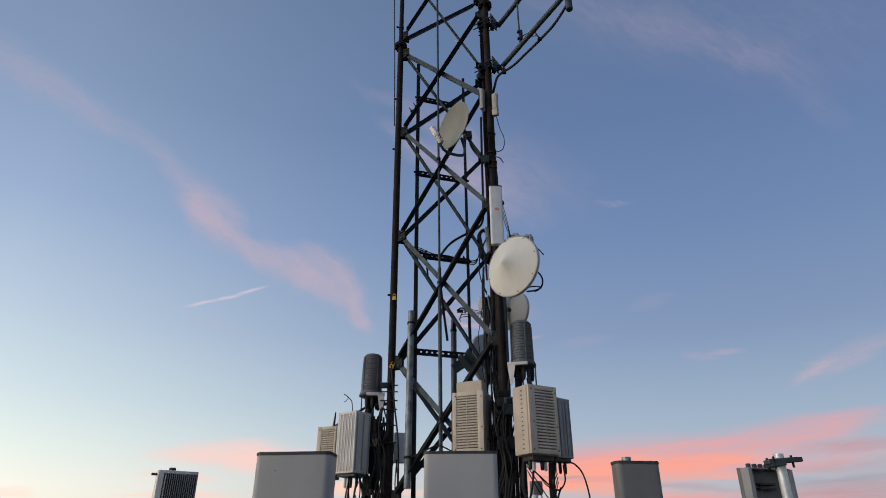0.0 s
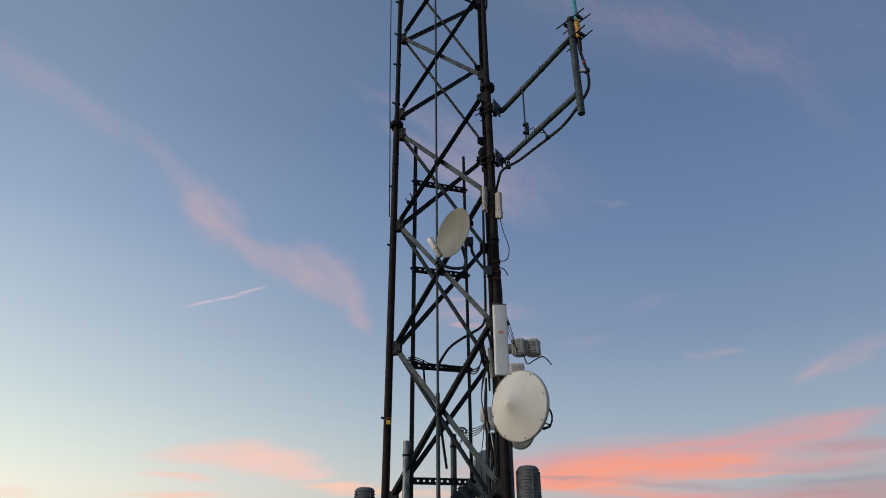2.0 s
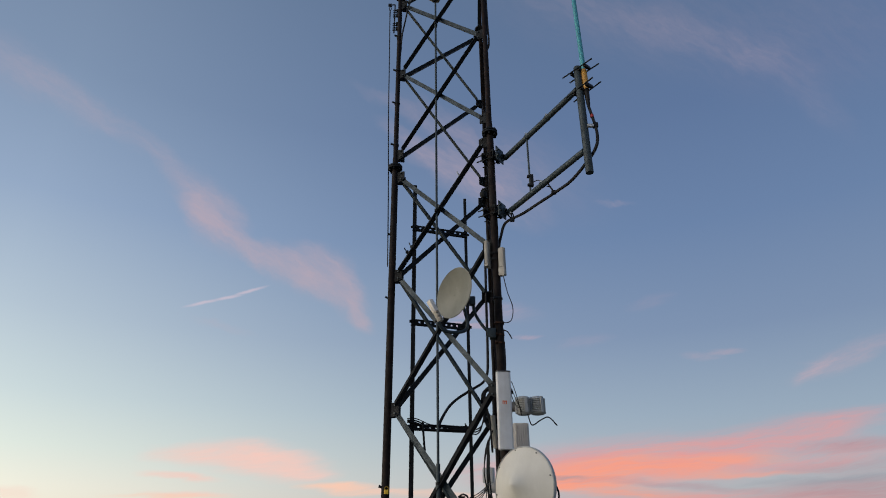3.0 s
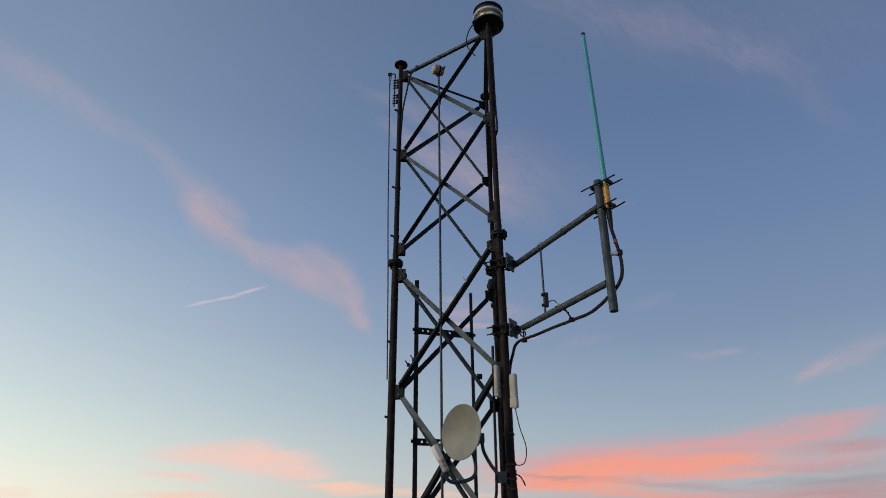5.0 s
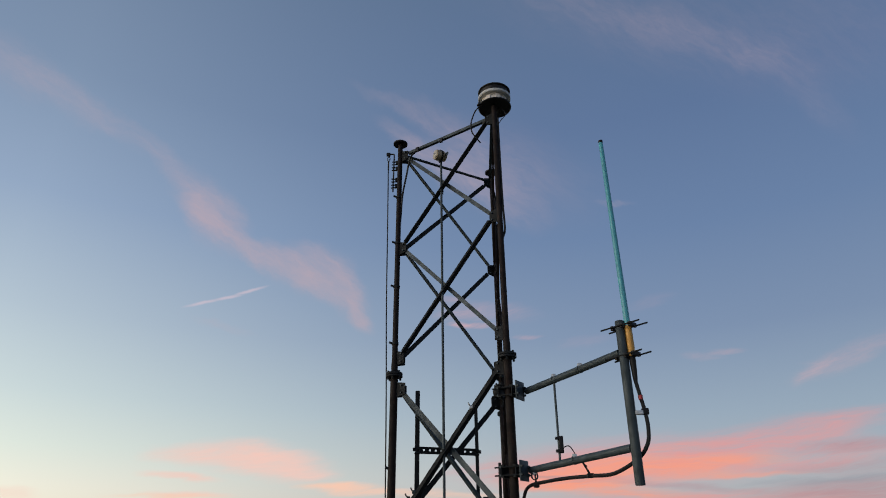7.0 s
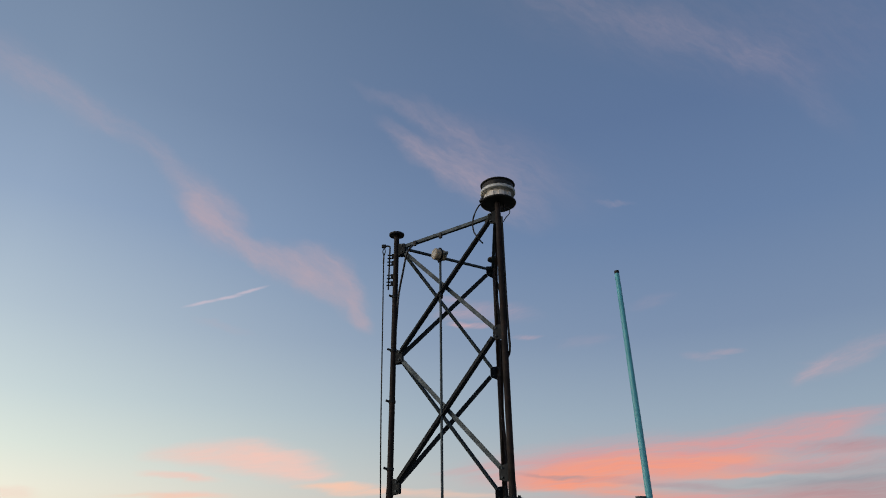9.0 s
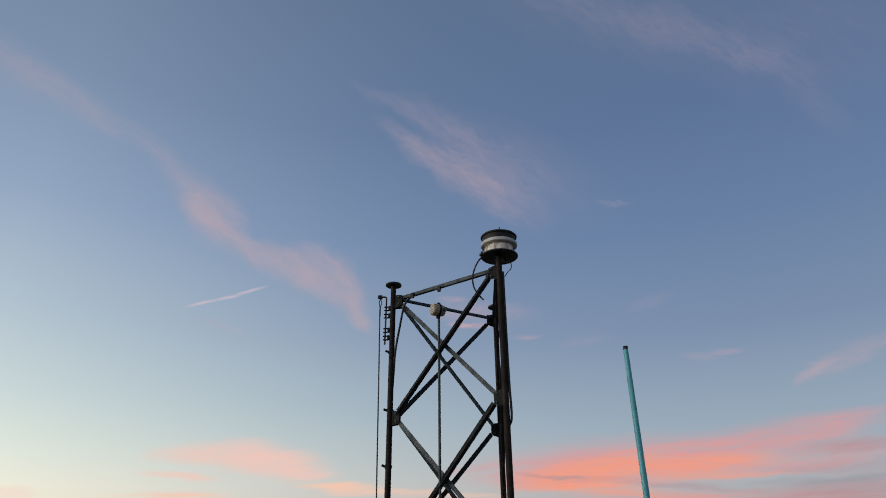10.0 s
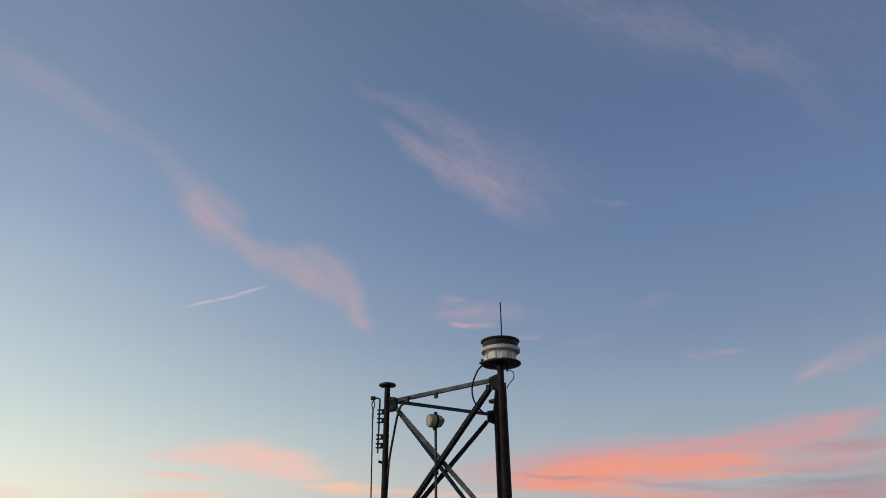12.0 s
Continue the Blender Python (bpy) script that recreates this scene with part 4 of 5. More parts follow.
# ---- microwave dishes ----
def microwave_dish(at, turn, radius, label, mat, cone=True, elev=0, group=""):
    d = thing("microwave_dish", label, "dish", at, turn, group)
    f = Matrix.Rotation(radians(90 - elev), 4, "X")
    bm = bmesh.new()
    R = radius
    if cone:
        prof = [(0.0, 0.155 * R / 0.3), (0.012, 0.152 * R / 0.3), (0.045, 0.125 * R / 0.3)] + [(0.045 + (R - 0.045) * k / 8, (0.125 - 0.125 * (k / 8) ** 0.80) * R / 0.3) for k in range(1, 9)]
    else:
        prof = [(0.0, 0.03)] + [(R * k / 8, 0.03 * (1 - (k / 8) ** 2)) for k in range(1, 9)]
    lathe(bm, prof + [(R, -0.012)], f, 56, False)
    part("radome", bm, mat, d)
    bm = bmesh.new()
    back = [(R + 0.002, 0.004), (R + 0.008, 0.0), (R + 0.008, -0.028), (R, -0.034)]
    back += [(R * (1 - k / 8), -0.034 - 0.05 * (1 - (1 - k / 8) ** 2)) for k in range(1, 8)] + [(0.0, -0.085)]
    lathe(bm, back, f, 56, False)
    part("reflector", bm, DISHGREY, d)
    for k in range(8):
        a = radians(45 * k + 12)
        bm = bmesh.new()
        lathe(bm, [(0.0045, -0.002), (0.0045, 0.005), (0.0, 0.006)], f @ Matrix.Translation(((R - 0.012) * math.cos(a), (R - 0.012) * math.sin(a), 0.006)), 8)
        part("screw", bm, DARKGALV, d)
    bm = bmesh.new()
    if cone:
        lathe(bm, [(0.07, -0.08), (0.07, -0.17), (0.05, -0.19), (0.0, -0.19)], f, 24)
        box(bm, (0.03, 0.0, -0.16), (0.14, 0.16, 0.06), f, 0.01)
    else:
        lathe(bm, [(0.022, -0.08), (0.022, -0.13), (0.015, -0.135), (0.0, -0.135)], f, 20)
    part("mount_hub", bm, GALV, d)
    return d


dish = microwave_dish((0.682, 4.945, 14.405), -45, 0.268, "round white microwave dish with a conical radome", DISHWHITE)
bm = bmesh.new()
for dz in (-0.10, 0.10):
    tube(bm, dish.matrix_basis.inverted() @ V(0.80, 5.22, 14.405 + dz), dish.matrix_basis.inverted() @ up(B, 14.405 + dz), 0.018, 10)
part("mount_arm", bm, GALV, dish)
cable("stiff black cable loop behind the dish rim", [V(0.85, 5.26, 14.49), V(0.93, 5.20, 14.465), V(0.97, 5.15, 14.38), V(0.96, 5.15, 14.30), V(0.915, 5.18, 14.275), V(0.84, 5.24, 14.285)], 0.008)
cable("stiff black cable loop behind the dish rim", [V(0.84, 5.25, 14.33), V(0.91, 5.19, 14.315), V(0.955, 5.15, 14.285), V(0.90, 5.18, 14.26)], 0.006)

back1 = microwave_dish((0.86, 6.25, 14.46), 125, 0.20, "grey microwave dish facing away behind the mast", DISHGREY, False, 0, "back dishes")
bm = bmesh.new()
tube(bm, back1.matrix_basis.inverted() @ V(0.74, 6.18, 14.45), back1.matrix_basis.inverted() @ up(C, 14.42), 0.02, 10)
part("mount_arm", bm, GALV, back1)
back2 = microwave_dish((0.525, 6.52, 14.02), 232, 0.255, "grey microwave dish facing away behind the mast", DISHGREY, False, 0, "back dishes")
bm = bmesh.new()
tube(bm, back2.matrix_basis.inverted() @ V(0.55, 6.44, 14.0), back2.matrix_basis.inverted() @ up(C, 14.0), 0.02, 10)
part("mount_arm", bm, GALV, back2)


def finned_radio(at, turn, label):
    """Outdoor radio: an upright domed drum with stacked cooling fins, and a waveguide neck."""
    r = thing("microwave_radio", label, "radio", at, turn, "microwave radios")
    prof = [(0.0, -0.085), (0.060, -0.085), (0.072, -0.075)]
    for k in range(8):
        z = -0.072 + 0.017 * k
        prof += [(0.060, z), (0.060, z + 0.006), (0.076, z + 0.007), (0.076, z + 0.012)]
    prof += [(0.066, 0.068), (0.055, 0.082), (0.030, 0.088), (0.0, 0.089)]
    bm = bmesh.new()
    lathe(bm, prof, None, 28)
    part("body", bm, DISHGREY, r)
    for a in (20, 110, 200, 290):
        bm = bmesh.new()
        box(bm, (0.076, 0, 0), (0.014, 0.030, 0.15), Matrix.Rotation(radians(a), 4, "Z"), 0.004)
        part("rib", bm, DISHGREY, r)
    bm = bmesh.new()
    tube(bm, (-0.05, 0.02, 0.0), (-0.16, 0.04, 0.0), 0.045, 16, 0.055)
    part("neck", bm, GREY, r)
    return r


finned_radio((1.010, 6.18, 15.235), 5, "grey finned microwave radio behind the mast leg")
finned_radio((0.870, 6.14, 15.225), -10, "grey finned microwave radio behind the mast leg")
bm = bmesh.new()
box(bm, (0, 0, 0), (0.15, 0.10, 0.26), Matrix.Translation((0.83, 6.15, 14.93)), 0.02)
for k in range(6):
    box(bm, (-0.05 + 0.02 * k, -0.055, 0), (0.006, 0.02, 0.22), Matrix.Translation((0.83, 6.15, 14.93)))
rb = tagged(part("radio_box", bm, PALE, None), "pale grey ribbed radio box beside the mast leg", "radio")
bm = bmesh.new()
for z in (15.24, 14.95):
    tube(bm, up(C, z) + V(0, 0, 0), V(0.80, 6.2, z), 0.018, 10)
tube(bm, V(0.73, 6.2, 12.0), V(0.73, 6.2, 15.3), 0.028, 14)
tagged(part("stand_pipe", bm, GALV, None), "grey galvanised stand pipe strapped beside the back leg", "pipe", "stand pipes")
for k in range(3):
    cable("thin black cable behind the white panel", [V(0.60 + 0.02 * k, 5.2, 15.25 + 0.03 * k), V(0.68, 5.45, 15.30 - 0.06 * k), V(0.76, 5.75, 15.24 - 0.05 * k), V(0.84, 6.08, 15.12 + 0.04 * k)], 0.0035)
cable("thin black cable below the finned radio", [V(0.90, 6.1, 15.14), V(0.92, 6.0, 15.02), V(1.0, 5.98, 15.06), V(1.08, 6.0, 15.09), V(1.16, 6.03, 15.02)], 0.006)

# white junction box on the mast with its wires
jb = thing("junction_box", "small white junction box fixed inside the mast", "box", (0.535, 6.45, 14.62), -20)
bm = bmesh.new()
box(bm, (0, 0, 0), (0.11, 0.08, 0.14), None, 0.012)
part("body", bm, WHITE, jb)
bm = bmesh.new()
box(bm, (0.02, -0.01, -0.115), (0.10, 0.09, 0.08), None, 0.012)
part("lower_box", bm, PALE, jb)
bm = bmesh.new()
box(bm, (0, 0.05, 0), (0.05, 0.04, 0.10), None, 0.004)
part("bracket", bm, GALV, jb)
for k in range(4):
    cable("thin black wire from the junction box", [V(0.51, 6.42, 14.52 - 0.01 * k), V(0.42, 6.15, 14.44 - 0.02 * k), V(0.32 - 0.02 * k, 5.95, 14.38 - 0.03 * k), V(0.26, 5.9, 14.32 - 0.03 * k)], 0.004)

# ---- standpipes inside the mast ----
for p, z0, z1, r in ((V(-0.216, 5.63, 0), 12.66, 14.24, 0.030), (V(0.20, 6.40, 0), 12.3, 14.42, 0.030)):
    bm = bmesh.new()
    lathe(bm, [(r - 0.004, z0 + 0.05), (r - 0.004, z0), (r, z0), (r, z1), (r - 0.004, z1), (r - 0.004, z1 - 0.05)], Matrix.Translation(p), 20)
    pipe = tagged(part("stand_pipe", bm, MOTTLED if p.y < 6 else GALV, None), "galvanised stand pipe clamped inside the lattice mast", "pipe", "stand pipes")
    for z in (z0 + 0.25, z1 - 0.12):
        b = bmesh.new()
        lathe(b, [(r, -0.01), (r + 0.005, -0.01), (r + 0.005, 0.01), (r, 0.01)], Matrix.Translation(up(p, z)), 20, False)
        box(b, up(p, z) + (V(-0.01, 0.10, 0) if p.y < 6 else V(0.0, -0.13, 0)), (0.03, 0.18 if p.y < 6 else 0.26, 0.02))
        part("clamp", b, DARKGALV, pipe)
ub = Matrix.Translation((0.33, 5.98, 13.86)) @ Matrix.Rotation(radians(-38), 4, "Y") @ Matrix.Rotation(radians(15), 4, "Z")
bm = bmesh.new()
box(bm, (0, 0.06, 0), (0.09, 0.006, 0.15), ub)
box(bm, (-0.05, 0.0, 0), (0.006, 0.12, 0.17), ub)
box(bm, (0.05, 0.0, 0), (0.006, 0.12, 0.17), ub)
box(bm, (-0.10, 0.06, 0.02), (0.10, 0.006, 0.10), ub)
tagged(part("channel_bracket", bm, GALV, None, smooth=False), "grey galvanised channel bracket bolted on a brace", "bracket")
# small hooked clip on the back brace
bm = bmesh.new()
cord(bm, [V(0.23, 6.05, 14.40), V(0.27, 6.03, 14.42), V(0.31, 6.02, 14.40), V(0.31, 6.02, 14.36)], 0.008)
box(bm, V(0.26, 6.04, 14.39), (0.06, 0.02, 0.03))
tagged(part("cable_clip", bm, DARKGALV, None), "dark metal cable clip on the back brace", "clip")


# ---- ribbed canister antennas ----
def canister(at, turn, label, side=-1):
    c_ = thing("canister_antenna", label, "antenna", at, turn, "canister antennas")
    h, r = 0.375, 0.098
    n = 14
    prof = [(0.0, 0.0), (r + 0.006, 0.0), (r + 0.006, 0.018)]
    for k in range(n):
        z = 0.022 + (h - 0.045) * k / n
        dz = (h - 0.045) / n
        q = r - 0.010 * (k / n) ** 2
        prof += [(q - 0.008, z), (q - 0.007, z + dz * 0.55), (q, z + dz * 0.66), (q + 0.001, z + dz * 0.88), (q - 0.004, z + dz * 0.97)]
    prof += [(r - 0.014, h - 0.022), (r - 0.020, h - 0.010), (r - 0.034, h + 0.001), (r - 0.055, h + 0.006), (0.0, h + 0.008)]
    bm = bmesh.new()
    lathe(bm, prof, None, 40)
    part("shroud", bm, CANISTER, c_)
    for a in (-62, 28, 118, 208):
        bm = bmesh.new()
        box(bm, (r - 0.005, 0, h / 2 - 0.01), (0.012, 0.012, h - 0.05), Matrix.Rotation(radians(a), 4, "Z"), 0.002, 1)
        part("seam", bm, CANISTER, c_)
    bm = bmesh.new()
    lathe(bm, [(0.04, -0.05), (0.085, -0.03), (0.112, -0.020), (0.112, -0.004), (0.10, 0.0)], None, 32)
    part("base_tray", bm, RIM, c_, "dark base tray")
    bm = bmesh.new()
    box(bm, (0.03 * side, -0.098, -0.016), (0.17, 0.035, 0.026), None, 0.004)
    part("front_plate", bm, PALE, c_, "pale metal front plate")
    bm = bmesh.new()
    extrude(bm, [(-0.02, 0.0), (0.05, 0.0), (0.02, -0.17), (0.0, -0.19)], -0.004, 0.004, Matrix.Translation((0.095 * side, -0.11, -0.01)) @ Matrix.Diagonal((-side, 1, 1, 1)) @ Matrix.Rotation(radians(90), 4, "X"))
    part("side_bracket", bm, PALE, c_)
    bm = bmesh.new()
    tube(bm, (0.105, -0.02, -0.24), (0.105, -0.02, 0.0), 0.006, 8)
    tube(bm, (-0.08, 0.08, -0.24), (-0.08, 0.08, 0.0), 0.006, 8)
    part("stay_rod", bm, GALV, c_)
    for k, (x, y) in enumerate(((-0.04, -0.03), (0.01, -0.05), (0.05, -0.02), (0.07, 0.03), (-0.02, 0.05))):
        bm = bmesh.new()
        lathe(bm, [(0.010, -0.14), (0.016, -0.12), (0.020, -0.09), (0.020, -0.045), (0.012, -0.03)], Matrix.Translation((x, y, 0)), 12)
        part("connector", bm, BLACK, c_)
    return c_


CAN1, CAN2 = (-0.585, 5.87, 13.503), (0.760, 5.20, 13.607)
canister(CAN1, 12, "grey ribbed canister antenna on a bracket beside the mast", 1)
canister(CAN2, -15, "grey ribbed canister antenna on a bracket beside the mast")
rng = random.Random(5)
for cx, cy, cz in (CAN1, CAN2):
    for k in range(6):
        a = V(cx + rng.uniform(-0.06, 0.07), cy + rng.uniform(-0.06, 0.05), cz - 0.12)
        b = V(cx + rng.uniform(-0.10, 0.02) + (0.07 if cx < 0 else -0.07), cy + rng.uniform(-0.02, 0.1), 12.9)
        cable("black jumper cable hanging under a canister antenna", [a, a + V(rng.uniform(-0.01, 0.01), 0, -0.12), a.lerp(b, 0.6) + V(rng.uniform(-0.04, 0.04), 0, 0), b, b + V(0, 0, -0.4)], rng.uniform(0.006, 0.011))


# ---- remote radio units ----
def louvred_unit(at, turn, w, d, h, label, mat, hood=False):
    """Radio unit with a louvred front cover and a row of side slots."""
    u = thing("radio_unit", label, "radio unit", at, turn, "radio units")
    bm = bmesh.new()
    box(bm, (0, 0.012, 0), (w, d - 0.024, h), None, 0.012, 3)
    part("body", bm, mat, u)
    gw, gh = w * 0.66, h * 0.84
    ox = w * (-0.03 if hood else 0.06)
    bm = bmesh.new()
    fy = -d / 2
    for x, ww in ((-w / 2 + (w / 2 + ox - gw / 2) / 2, w / 2 + ox - gw / 2), (w / 2 - (w / 2 - ox - gw / 2) / 2, w / 2 - ox - gw / 2)):
        box(bm, (x, fy + 0.006, 0), (ww - 0.001, 0.022, h - 0.004), None, 0.005)
    for z in (h / 2 - (h - gh) / 4, -h / 2 + (h - gh) / 4):
        box(bm, (ox, fy + 0.006, z), (gw + 0.002, 0.021, (h - gh) / 2 - 0.005), None, 0.004)
    part("front_cover", bm, mat, u)
    bm = bmesh.new()
    box(bm, (ox, fy + 0.0135, 0), (gw, 0.004, gh), None)
    part("vent_backing", bm, HOLE, u, "dark vent opening")
    bm = bmesh.new()
    box(bm, (ox, fy + 0.001, 0), (0.006, 0.010, gh), None)
    part("divider", bm, mat, u)
    n = 19
    st = gh / n
    me0 = None
    for k in range(n):
        if me0 is None:
            bm = bmesh.new()
            box(bm, (0, 0, 0), (gw, 0.012, st * 0.70), Matrix.Rotation(radians(-20), 4, "X"))
            sl = part("louvre", bm, mat, u, smooth=False)
            me0 = sl.data
        else:
            sl = new("louvre", me0)
            sl.parent = u
        sl.matrix_basis = Matrix.Translation((ox, fy + 0.004, -gh / 2 + st * (k + 0.5)))
    for k in range(14):
        bm = bmesh.new()
        box(bm, (-w / 2 - 0.0005, -d * 0.08, -h * 0.42 + h * 0.84 * k / 13), (0.003, 0.018, 0.007), None)
        part("slot", bm, HOLE, u, smooth=False)
    for x, z in ((-w * 0.40, h * 0.43), (w * 0.44, h * 0.40), (-w * 0.36, -h * 0.05), (w * 0.44, -h * 0.1), (w * 0.42, -h * 0.44), (-w * 0.40, -h * 0.44)):
        bm = bmesh.new()
        lathe(bm, [(0.006, 0), (0.005, 0.004), (0, 0.005)], Matrix.Translation((x, fy - 0.004, z)) @ Matrix.Rotation(radians(90), 4, "X"), 10)
        part("screw", bm, DARKGALV, u)
    bm = bmesh.new()
    box(bm, (0.02, 0.02, -h / 2 - 0.018), (w * 0.75, d * 0.6, 0.036), None, 0.004)
    part("connector_plate", bm, RIM, u)
    for k in range(4):
        bm = bmesh.new()
        lathe(bm, [(0.010, -0.07), (0.014, -0.06), (0.014, -0.02), (0.010, 0.0)], Matrix.Translation((-w * 0.3 + w * 0.2 * k, -0.01 + 0.03 * (k % 2), -h / 2 - 0.03)), 10)
        part("connector", bm, WHITE if k in (1, 3) else BLACK, u)
    bm = bmesh.new()
    box(bm, (w * 0.1, d / 2 + 0.02, 0), (w * 0.5, 0.05, h * 0.7), None, 0.006)
    part("back_bracket", bm, DARKGALV, u)
    if hood:
        bm = bmesh.new()
        box(bm, (0.0, 0.012, h / 2 + 0.045), (w * 0.84, d * 0.78, 0.10), None, 0.014, 3)
        part("hood", bm, mat, u)
        for dx in (0, 0.05):
            bm = bmesh.new()
            box(bm, (w / 2 + 0.001, -d * 0.1 + dx, -0.13 - dx * 0.25), (0.004, 0.034, 0.010), None)
            part("slot", bm, HOLE, u, smooth=False)
    return u


def perforated_unit(at, turn, w, d, h, label, mat, cols=6):
    """Radio unit with vertical strips of small slots on front and sides."""
    u = thing("radio_unit", label, "radio unit", at, turn, "radio units")
    bm = bmesh.new()
    box(bm, (0, 0, 0), (w, d, h), None, 0.010, 3)
    part("body", bm, mat, u)
    rows = 30
    for side, (span, nc) in enumerate(((w, cols), (d, 3), (d, 3))):
        bm2 = bmesh.new()
        for c_ in range(nc):
            x = -span * 0.40 + span * 0.80 * c_ / max(nc - 1, 1)
            for r_ in range(rows):
                z = -h * 0.44 + h * 0.88 * r_ / (rows - 1)
                if side == 0:
                    box(bm2, (x, -d / 2 - 0.0005, z), (span * 0.24 / nc, 0.003, 0.0065))
                else:
                    box(bm2, ((w / 2 + 0.0005) * (1 if side == 1 else -1), x, z), (0.003, span * 0.28 / nc, 0.0085))
        ob = part("vent_strip", bm2, SLOT, u, "rows of small grey vent slots", smooth=False)
        ob["kind"] = "stuff"
    for c_ in range(cols - 1):
        x = -w * 0.40 + w * 0.80 * (c_ + 0.5) / (cols - 1)
        bm = bmesh.new()
        box(bm, (x, -d / 2 - 0.003, 0), (w * 0.22 / cols, 0.008, h * 0.93), None, 0.002, 1)
        part("rib", bm, mat, u)
    bm = bmesh.new()
    box(bm, (0, 0.01, -h / 2 - 0.012), (w * 0.9, d * 0.8, 0.024), None, 0.004)
    part("connector_plate", bm, RIM, u)
    for k in range(3):
        bm = bmesh.new()
        lathe(bm, [(0.009, -0.09), (0.013, -0.07), (0.013, -0.02), (0.010, 0.0)], Matrix.Translation((-w * 0.3 + w * 0.3 * k, 0, -h / 2 - 0.02)), 10)
        part("connector", bm, WHITE if k == 0 else BLACK, u)
    bm = bmesh.new()
    box(bm, (0, d / 2 + 0.02, 0), (w * 0.5, 0.05, h * 0.7), None, 0.006)
    part("back_bracket", bm, DARKGALV, u)
    return u


louvred_unit((0.79, 4.87, 13.08), 29, 0.268, 0.205, 0.505, "cream radio unit with louvred front cover beside the mast", CREAM)
louvred_unit((0.328, 5.255, 13.128), -23, 0.270, 0.21, 0.485, "cream radio unit with louvred cover and raised hood", CREAM, True)
perforated_unit((0.99, 5.10, 13.065), 40, 0.20, 0.13, 0.46, "mid grey radio unit with perforated vent strips", MIDGREY, 3)
perforated_unit((-0.708, 5.735, 13.045), -35, 0.22, 0.20, 0.52, "pale grey finned radio unit with vertical ribs", PALE, 6)
louvred_unit((-0.965, 6.02, 13.015), -22, 0.20, 0.12, 0.43, "cream radio unit behind the ribbed unit", CREAM)
# whip and twig-like aerials above the left units
bm = bmesh.new()
lathe(bm, [(0.012, 0), (0.012, 0.05), (0.009, 0.10), (0.006, 0.17), (0.0, 0.175)], Matrix.Translation((-0.935, 5.98, 13.19)) @ Matrix.Rotation(radians(4), 4, "Y"), 12)
tagged(part("rubber_aerial", bm, BLACK, None), "short black rubber aerial on a radio unit", "aerial")
bm = bmesh.new()
cord(bm, [(-0.735, 5.75, 13.30), (-0.735, 5.75, 13.36), (-0.75, 5.75, 13.42), (-0.79, 5.75, 13.46), (-0.82, 5.75, 13.48)], 0.004)
cord(bm, [(-0.775, 5.75, 13.45), (-0.80, 5.75, 13.415), (-0.815, 5.75, 13.41)], 0.003)
tagged(part("wire_aerial", bm, DARKGALV, None), "thin bent wire aerial above a radio unit", "aerial")

# dark and white boxes at the west leg
db = thing("cable_box", "black cable box crowded with cables on the mast leg", "box", (-0.505, 5.87, 12.98), -20)
bm = bmesh.new()
box(bm, (0, 0, 0), (0.13, 0.13, 0.36), None, 0.008)
for k in range(7):
    box(bm, (0, -0.07, -0.14 + 0.045 * k), (0.12, 0.02, 0.012), None, 0.003, 1)
part("body", bm, BLACKMETAL, db)
bm = bmesh.new()
box(bm, (0.0, -0.075, 0.08), (0.07, 0.03, 0.07), None, 0.008)
part("filter", bm, TAN, db, "tan filter block")
wb = thing("white_box", "small white equipment box behind the mast leg", "box", (-0.315, 5.93, 13.03), 15)
bm = bmesh.new()
box(bm, (0, 0, 0), (0.11, 0.10, 0.26), None, 0.012)
part("body", bm, WHITE, wb)
bm = bmesh.new()
box(bm, (-0.06, 0, 0), (0.05, 0.05, 0.10), None, 0.004)
part("bracket", bm, DARKGALV, wb)

for x, y, z, w_, h_ in ((-0.545, 5.80, 13.20, 0.10, 0.12), (-0.47, 5.84, 12.86, 0.12, 0.14), (-0.56, 5.82, 12.72, 0.09, 0.10)):
    sp = thing("cable_splitter", "dark cable splitter block crowded with black jumpers", "splitter", (x, y, z), -25, "cable splitters")
    bm = bmesh.new()
    box(bm, (0, 0, 0), (w_, 0.07, h_), None, 0.008)
    part("body", bm, BLACKMETAL, sp)
    for k in range(3):
        bm = bmesh.new()
        lathe(bm, [(0.012, -0.05), (0.015, -0.045), (0.015, 0.0)], Matrix.Translation((-w_ * 0.3 + w_ * 0.3 * k, -0.01, -h_ / 2)), 10)
        part("connector", bm, RIM, sp)
fl = thing("filter_box", "grey-green filter box bolted between the radio units", "box", (0.625, 5.10, 13.235), 12)
bm = bmesh.new()
box(bm, (0, 0, 0), (0.11, 0.09, 0.14), None, 0.006)
part("body", bm, GALV, fl)
bm = bmesh.new()
box(bm, (0, -0.048, 0.035), (0.08, 0.008, 0.04), None, 0.002, 1)
part("cover", bm, DARKGALV, fl)
for k in range(3):
    bm = bmesh.new()
    lathe(bm, [(0.011, -0.05), (0.014, -0.04), (0.014, 0.0)], Matrix.Translation((-0.035 + 0.035 * k, 0, -0.07)), 10)
    part("connector", bm, BLACK, fl)

